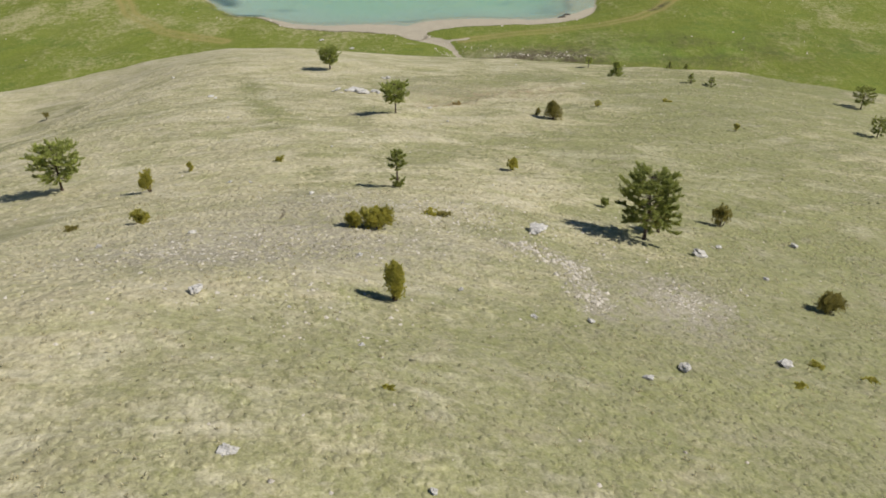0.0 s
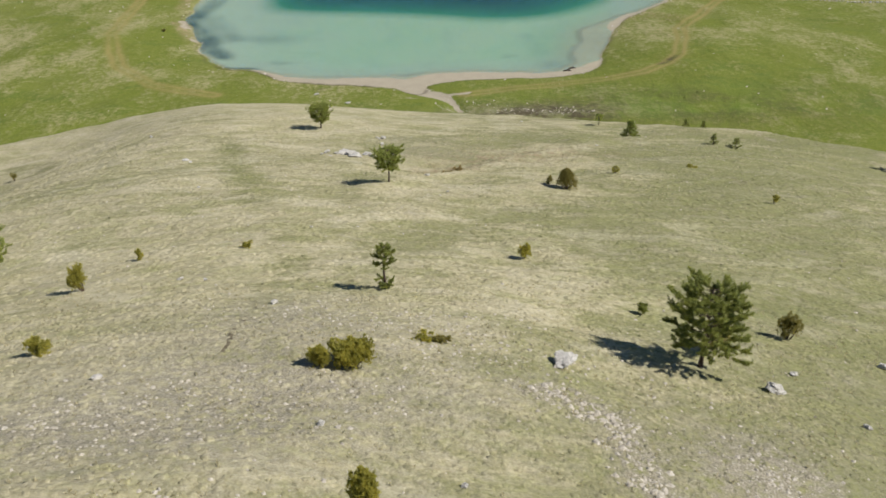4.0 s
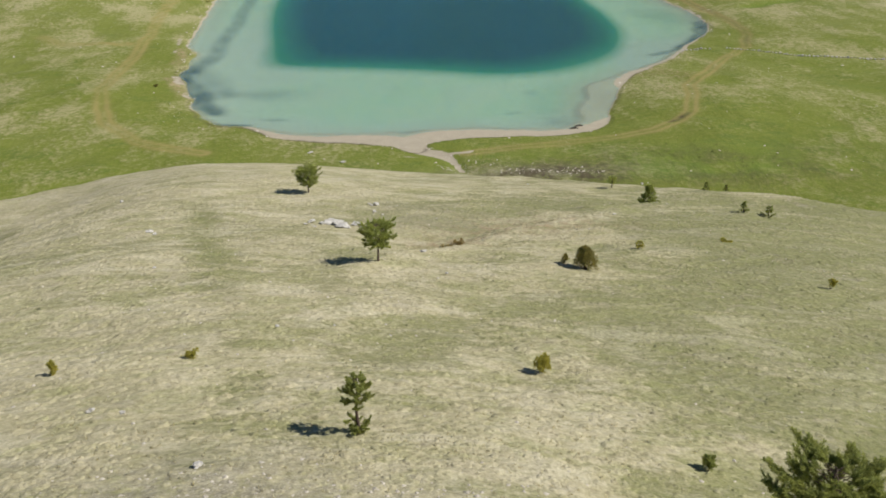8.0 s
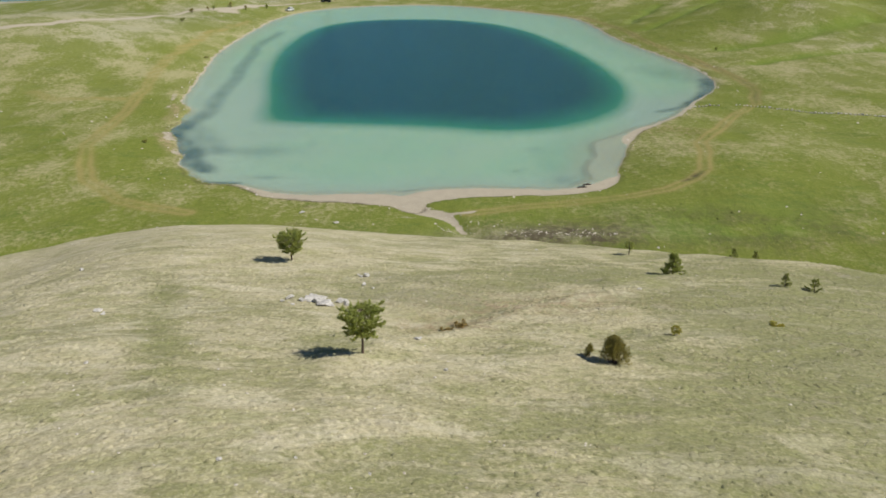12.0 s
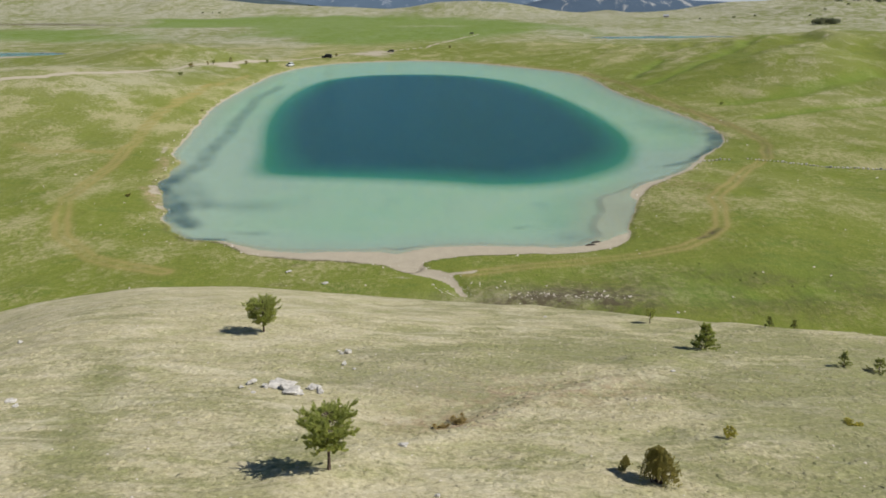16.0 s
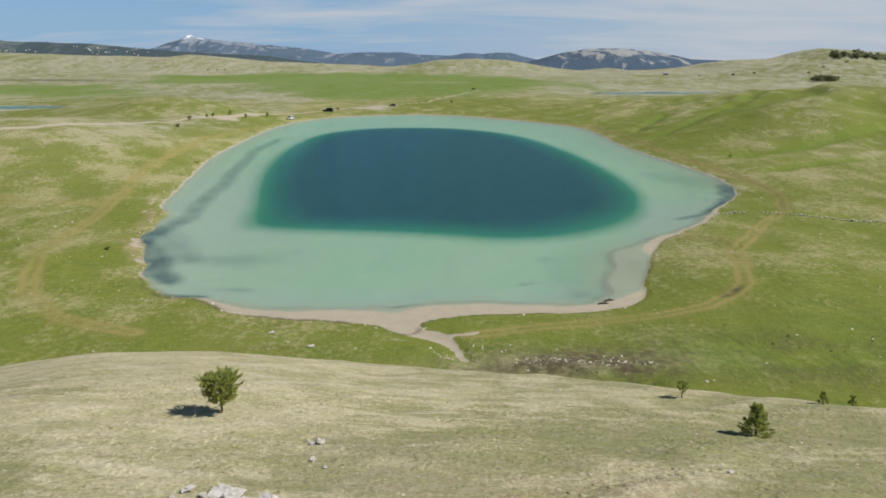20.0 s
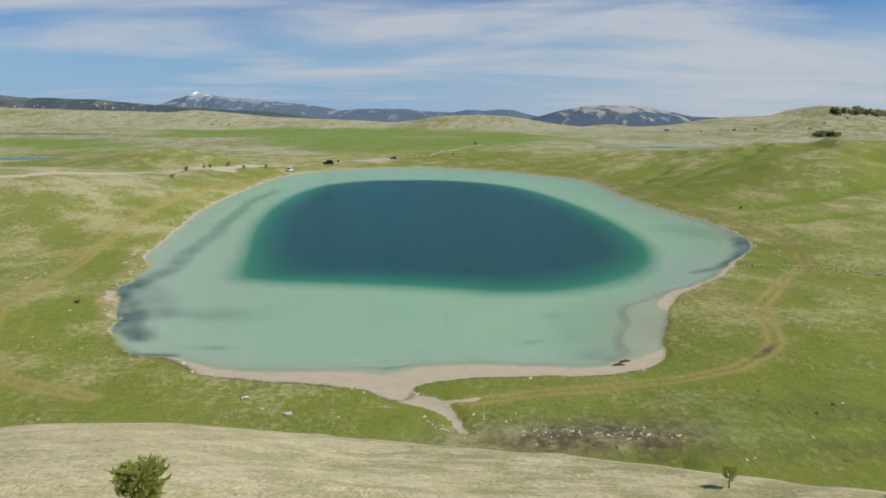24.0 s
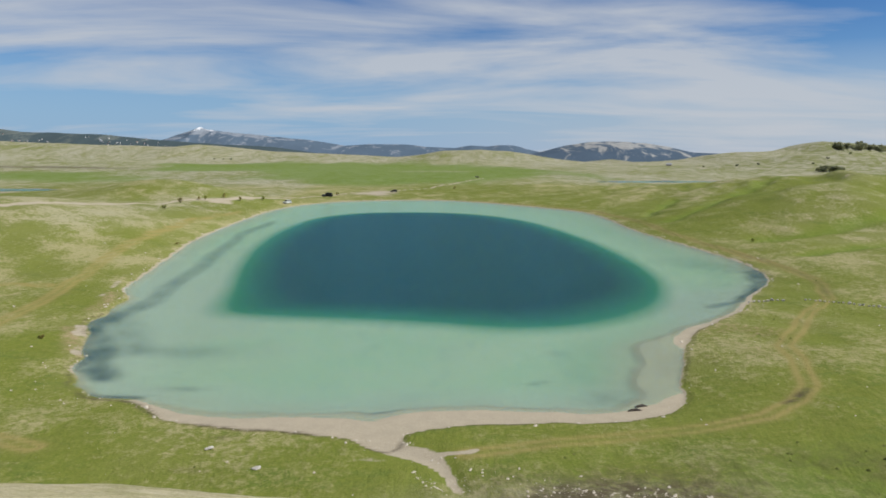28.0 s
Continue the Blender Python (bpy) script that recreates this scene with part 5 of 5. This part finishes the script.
# row of field stones that runs up from the east bay
row = thing("stone_row", "straggling row of white field stones", "stone wall", pose(44.9, 127.3, height_at(44.9, 127.3)))
line = [(44.9, 127.3), (50.4, 127.0), (53.7, 127.0), (57.8, 124.2), (63.0, 120.6), (75, 117.0), (95, 111.0)]
k = 0
for (ax, ay), (bx, by) in zip(line, line[1:]):
    n = int(math.hypot(bx - ax, by - ay) / 0.62)
    for j in range(n):
        t = (j + 0.5) / n
        x, y, w = ax + (bx - ax) * t, ay + (by - ay) * t + rng0.normal(0, 0.12), rng0.uniform(0.40, 0.82)
        if 5.4 < x - 44.9 < 8.0:
            continue
        ob = new("stone", SHAPES[k % len(SHAPES)])
        ob.parent = row
        ob.matrix_local = row.matrix_world.inverted() @ (pose(x, y, height_at(x, y) + 0.1, 0, 0, k * 50) @ Matrix.Diagonal((w, w * 0.85, w * 0.9, 1)))
        k += 1


# ---------------------------------------------------------------- grass tussocks on the near hill
def tussocks(name, label, count, x0, x1, y0, y1, seed, wide, thick, per):
    """Low domed clumps, coloured like the sward that they grow from."""
    rng = np.random.default_rng(seed)
    x, y = rng.uniform(x0, x1, count), rng.uniform(y0, y1, count)
    on = rough(x, y, 1.7, 3) + rng.uniform(-0.55, 0.55, count) > -0.05
    x, y = x[on], y[on]
    z, hilly_, shore_, _, creek_ = land(x, y)
    on = hilly_ > 0.8
    x, y, z = x[on], y[on], z[on]
    layers = land_cover(x, y, z, hilly_[on], shore_[on], creek_[on])
    layers["dry"] = layers["dry"] + rng.normal(0.02, 0.06, len(x))
    n = len(x)
    size = rng.uniform(0.45, 1.3, n) ** 1.5
    turn = rng.uniform(0, 6.283, n)
    long_ = rng.uniform(0.7, 1.5, n)
    rings = []
    for radius, lift_ in ((1.0, -0.004), (0.62, 0.6 * thick)):
        for j in range(per):
            a = 6.283 * j / per
            u, v = math.cos(a) * radius * wide * size * long_, math.sin(a) * radius * wide * size
            wob = rng.uniform(0.75, 1.25, n)
            rings.append(np.stack([x + (u * np.cos(turn) - v * np.sin(turn)) * wob, y + (u * np.sin(turn) + v * np.cos(turn)) * wob, z + lift_ * size * rng.uniform(0.6, 1.4, n)], 1))
    rings.append(np.stack([x, y, z + thick * size * rng.uniform(0.6, 1.3, n)], 1))
    v = np.stack(rings, 1)
    m = 2 * per + 1
    tris = [(j, (j + 1) % per, per + j) for j in range(per)] + [((j + 1) % per, per + (j + 1) % per, per + j) for j in range(per)] + [(per + j, per + (j + 1) % per, 2 * per) for j in range(per)]
    f = np.array(tris)[None] + (np.arange(n) * m)[:, None, None]
    ob = sheet(name, v.reshape(-1, 3), f.reshape(-1, 3), GRASS, smooth=True)
    put_layers(ob, {k_: np.repeat(q, m) for k_, q in layers.items() if k_ in ("dry", "rust", "stony", "soil_and_shade", "ashen", "hill")})
    return tagged(ob, label, "grass", kind="stuff")


tussocks("hill_grass", "tussocks of dry tan and olive hill grass", 60000, -15, 16, -31, -6, 21, 0.085, 0.014, 5)
tussocks("brow_grass", "tussocks of dry grass towards the brow", 52000, -34, 32, -6, 40, 22, 0.14, 0.019, 5)


def grass_tufts(name, label, count, x0, x1, y0, y1, seed, mat, per, length, spread, low):
    """Loose tufts of single blades that stand out of the sward."""
    rng = np.random.default_rng(seed)
    x, y = rng.uniform(x0, x1, count), rng.uniform(y0, y1, count)
    on = rough(x + seed, y, 2.1, 3) + rng.uniform(-0.4, 0.4, count) > low
    x, y = x[on], y[on]
    z, hilly_ = land(x, y)[:2]
    on = hilly_ > 0.8
    tips = np.stack([x[on], y[on], z[on]], 1)
    ways = np.tile((0.1, 0.15, 0.9), (len(tips), 1)) + rng.normal(0, 0.25, (len(tips), 3))
    v, f = blades(rng, tips, ways, per, length, 0.008, spread)
    return tagged(sheet(name, v, f, mat), label, "grass", kind="stuff")


grass_tufts("dry_grass_tufts", "loose tufts of bleached dead grass blades", 6000, -15, 16, -30, -4, 31, TUFT_DRY, 12, 0.075, 0.60, 0.02)
grass_tufts("brow_grass_tufts", "bleached grass tufts towards the brow", 3500, -26, 26, -4, 34, 33, TUFT_DRY, 9, 0.09, 0.60, 0.05)


# ---------------------------------------------------------------- a narrow rut worn into the hill
rut_v, rut_f = [], []
for k in range(41):
    t = k / 40
    x, y = -5.9 - 0.2 * t + 0.05 * math.sin(9 * t), -11.9 + 2.8 * t
    wide_ = 0.035 + 0.03 * math.sin(3.14 * t) + 0.012 * math.sin(31 * t)
    for sx in (-wide_, wide_):
        rut_v.append((x + sx, y, height_at(x + sx, y) + 0.018))
    if k:
        rut_f.append((2 * k - 2, 2 * k - 1, 2 * k + 1, 2 * k))
EARTH = rocky("trodden_earth", (0.13, 0.105, 0.065), (0.24, 0.205, 0.135))
tagged(sheet("trail", rut_v, rut_f, EARTH), "narrow dark rut of bare earth through dry grass", "path", kind="structure")


# ---------------------------------------------------------------- vehicles and bushes by the far road
def wheel(parent, x, y, r, mats):
    """A tyre with a rim, standing on the ground."""
    bm = bmesh.new()
    bmesh.ops.create_cone(bm, cap_ends=True, segments=18, radius1=r, radius2=r, depth=0.22, matrix=pose(x, y, r, 0, 90, 0))
    tyre = part("wheel", bm, mats[0], parent)
    bm = bmesh.new()
    bmesh.ops.create_cone(bm, cap_ends=True, segments=14, radius1=r * 0.6, radius2=r * 0.55, depth=0.25, matrix=pose(x, y, r, 0, 90, 0))
    part("rim", bm, mats[1], tyre)


RUBBER, STEEL, DARK_GLASS = plain("tyre_rubber", (0.02, 0.02, 0.02), 0.9), plain("wheel_steel", (0.35, 0.35, 0.36), 0.4, 0.5, 0.8), plain("tinted_glass", (0.02, 0.025, 0.03), 0.08, 0.6)
LAMP = plain("lamp_glass", (0.7, 0.7, 0.66), 0.2)


def car(name, label, x, y, turn, paint, length, width, height):
    """A parked car: body, cabin, panes, wheels and lamps."""
    root = thing(name, label, "car", pose(x, y, height_at(x, y) + 0.02, 0, 0, turn), "parked vehicles")
    L, W, H = length / 2, width / 2, height
    bm = bmesh.new()
    box(bm, -W, -L, 0.28, W, L, H * 0.56, 0.97)
    bmesh.ops.bevel(bm, geom=bm.edges[:], offset=0.09, segments=2, affect="EDGES")
    part("body", bm, paint, root)
    bm = bmesh.new()
    box(bm, -W * 0.92, -L * 0.86, H * 0.54, W * 0.92, L * 0.36, H, 0.80)
    bmesh.ops.bevel(bm, geom=bm.edges[:], offset=0.06, segments=2, affect="EDGES")
    part("cabin", bm, paint, root)
    for s in (-1, 1):
        bm = bmesh.new()
        box(bm, s * W * 0.90 - 0.03, -L * 0.74, H * 0.62, s * W * 0.90 + 0.03, L * 0.22, H * 0.90, 0.9)
        part("side_window", bm, DARK_GLASS, root)
        bm = bmesh.new()
        box(bm, s * W * 0.7 - 0.16, L - 0.03, H * 0.40, s * W * 0.7 + 0.16, L + 0.02, H * 0.49)
        part("headlight", bm, LAMP, root)
        for e in (-1, 1):
            wheel(root, s * W * 0.93, e * L * 0.62, 0.33, (RUBBER, STEEL))
    for y0, y1 in ((-L * 0.87, -L * 0.80), (L * 0.24, L * 0.34)):
        bm = bmesh.new()
        box(bm, -W * 0.74, y0, H * 0.62, W * 0.74, y1, H * 0.92, 0.92)
        part("windscreen", bm, DARK_GLASS, root)
    return root


car("van", "black van parked beside the lake road", -54.6, 377.0, 78, plain("black_car_paint", (0.012, 0.012, 0.014), 0.25), 4.9, 1.95, 2.0)
car("car", "white car parked on the lake shore", -63.6, 329.5, 150, plain("white_car_paint", (0.72, 0.72, 0.70), 0.3), 3.9, 1.7, 1.55)
car("car", "dusty brown car parked at the end of the lake", -26.2, 414.0, 80, plain("brown_car_paint", (0.14, 0.11, 0.09), 0.4), 3.6, 1.6, 1.3)

for k, (x, y, h, w) in enumerate(((-81.3, 242.2, 1.4, 2.2), (-90.2, 281.1, 1.9, 1.7), (-87.1, 291.9, 1.3, 1.9), (-85.9, 294.7, 1.6, 1.2), (-81.9, 304.5, 2.0, 1.4), (-76.6, 306.9, 1.7, 1.8),
                                  (-71.9, 322.3, 1.7, 2.4), (-45.0, 101.5, 0.5, 0.75), (-60.8, 192.4, 0.6, 1.2), (72.5, 196.0, 0.9, 1.0), (-51.5, 388.0, 1.5, 1.2), (5.0, 430.0, 1.4, 1.6))):
    juniper(x, y, h, w, 200 + k, "dark scrub bush beside the lake road" if y > 200 else "small dark bush near the lake shore", JUNIPER_DARK if k % 3 else NEEDLES, 6, "scrub_bush", "scrub bushes", shoots=170,
            needle=0.22 if h > 1 else 0.1)


def wild_tree(x, y, height, width, seed, label, base=None):
    """A far broadleaved tree: trunk, limbs and a ragged crown of leaf clumps."""
    rng = np.random.default_rng(seed)
    z = height_at(x, y) if base is None else base
    root = thing("broadleaved_tree", label, "tree", pose(x, y, z - 0.2), "far trees")
    bm = bmesh.new()
    tube(bm, [(0, 0, 0), (0.1, 0, height * 0.35), (0.2, 0.1, height * 0.75)], [0.04 * height, 0.028 * height, 0.01 * height], 6)
    part("trunk", bm, BARK, root)
    tips, ways = [], []
    for k in range(7):
        a = k * 2.4 + rng.normal(0, 0.3)
        end = Vector((math.cos(a) * width * 0.34, math.sin(a) * width * 0.34, height * rng.uniform(0.34, 0.80)))
        bm = bmesh.new()
        tube(bm, [(0.08, 0, height * 0.3), tuple(end * 0.6 + Vector((0, 0, height * 0.12))), tuple(end)], [0.018 * height, 0.012 * height, 0.005 * height], 5)
        part("limb", bm, BARK, root)
        for _ in range(75):
            d = rng.normal(0, 1, 3)
            d /= np.linalg.norm(d)
            q = np.array(end) + d * rng.uniform(0.3, 1.0) * np.array([width * 0.27, width * 0.27, height * 0.30])
            q[2] = max(q[2], height * 0.05)
            tips.append(q)
            ways.append(d + np.array([0, 0, 0.4]))
    v, f = blades(rng, np.array(tips), np.array(ways), 6, 0.10 * height, 0.05 * height, 0.5)
    sheet("crown", v, f, TREES_FAR, root)


rng1 = np.random.default_rng(77)
for k in range(8):
    wild_tree(372 + k * 3.7 + rng1.normal(0, 0.8), 800 + rng1.normal(0, 3), rng1.uniform(4.5, 7), rng1.uniform(5, 7), 300 + k, "dark tree in a small copse on the plain")
for k in range(13):
    wild_tree(462 + k * 7.5 + rng1.normal(0, 2), 937 + rng1.normal(0, 6) + 0.6 * k, rng1.uniform(7, 11), rng1.uniform(8, 12), 330 + k, "dark tree on the shoulder of a hill")
for k, (x, y, h) in enumerate(((330, 905, 4), (352, 900, 3.5), (420, 880, 4), (300, 930, 3), (455, 900, 3.5), (395, 860, 3), (-376, 1281, 4), (-362, 1285, 3.5), (-352, 1291, 4), (25, 640, 3.5))):
    wild_tree(x, y, h * 0.6, h * 0.8, 360 + k, "lone dark bush-like tree on the pasture")


def house(name, label, x, y, z, w, d, h, turn, wall_mat, roof_mat, group):
    """A small gabled house with door and windows."""
    root = thing(name, label, "house", pose(x, y, z, 0, 0, turn), group)
    bm = bmesh.new()
    box(bm, -w / 2, -d / 2, -1.5, w / 2, d / 2, h)
    part("wall", bm, wall_mat, root)
    bm = bmesh.new()
    e, r = 0.5, h + w * 0.42
    pts = [(-w / 2 - e, -d / 2 - e, h - 0.2), (0, -d / 2 - e, r), (w / 2 + e, -d / 2 - e, h - 0.2)]
    a = [bm.verts.new(p) for p in pts]
    b_ = [bm.verts.new((p[0], d / 2 + e, p[2])) for p in pts]
    for f in ((a[0], a[1], b_[1], b_[0]), (a[1], a[2], b_[2], b_[1]), (a[2], a[0], b_[0], b_[2]), (a[0], a[2], a[1]), (b_[0], b_[1], b_[2])):
        bm.faces.new(f)
    part("roof", bm, roof_mat, root)
    for s in (-0.28, 0.28):
        bm = bmesh.new()
        box(bm, s * w - 0.5, -d / 2 - 0.06, h * 0.35, s * w + 0.5, -d / 2 + 0.05, h * 0.75)
        part("window", bm, DARK_GLASS, root)
    bm = bmesh.new()
    box(bm, -0.5, -d / 2 - 0.08, 0, 0.5, -d / 2 + 0.05, 2.05)
    part("door", bm, BARK, root)


LIMEWASH, TILES, TIN = plain("limewashed_wall", (0.74, 0.73, 0.70), 0.8), plain("red_roof_tiles", (0.20, 0.10, 0.07), 0.8), plain("grey_tin_roof", (0.42, 0.43, 0.45), 0.5)
PLANKS = plain("weathered_planks", (0.24, 0.20, 0.16), 0.9)
house("barn", "grey-brown plank barn alone on the plain", 322, 1150, height_at(322, 1150), 4.5, 7, 2.0, 70, PLANKS, TIN, "far houses")
bpy.context.view_layer.update()
forest = bpy.data.objects["mountain_forest"]
for k in range(34):
    bearing = (-0.555, -0.53, -0.44, -0.40, -0.36, -0.415)[k % 6] + rng1.normal(0, 0.016)
    y = 2560 + rng1.normal(0, 45)
    x = bearing * y
    ok, where_, _, _ = forest.ray_cast((x, y, 900), (0, 0, -1))
    if ok:
        house("house", "white cottage of a far village below the forest", x, y, where_.z, rng1.uniform(2.6, 5), rng1.uniform(3, 6), rng1.uniform(1.8, 2.6), rng1.uniform(-40, 40),
              LIMEWASH, TIN if k % 3 else TILES, "far houses")


# ---------------------------------------------------------------- sunken logs in the shallows
LOG = plain("waterlogged_wood", (0.045, 0.036, 0.028), 0.7)
for k, (x, y, turn) in enumerate(((17.1, 79.3, 12), (17.9, 80.4, 22))):
    bm = bmesh.new()
    tube(bm, [(-0.62, 0, 0.02), (-0.25, 0.05, 0.08), (0.2, 0.02, 0.09), (0.6, -0.06, 0.03)], [0.07, 0.13, 0.12, 0.05], 8)
    tube(bm, [(0.1, 0.02, 0.1), (0.22, 0.16, 0.2), (0.26, 0.24, 0.26)], [0.05, 0.04, 0.02], 6)
    me = bpy.data.meshes.new("log")
    bm.to_mesh(me)
    bm.free()
    me.materials.append(LOG)
    ob = new("log", me)
    ob.matrix_world = pose(x, y, height_at(x, y), 0, 0, turn)
    tagged(ob, "dark waterlogged log lying in the shallows", "log", "logs in the shallows")
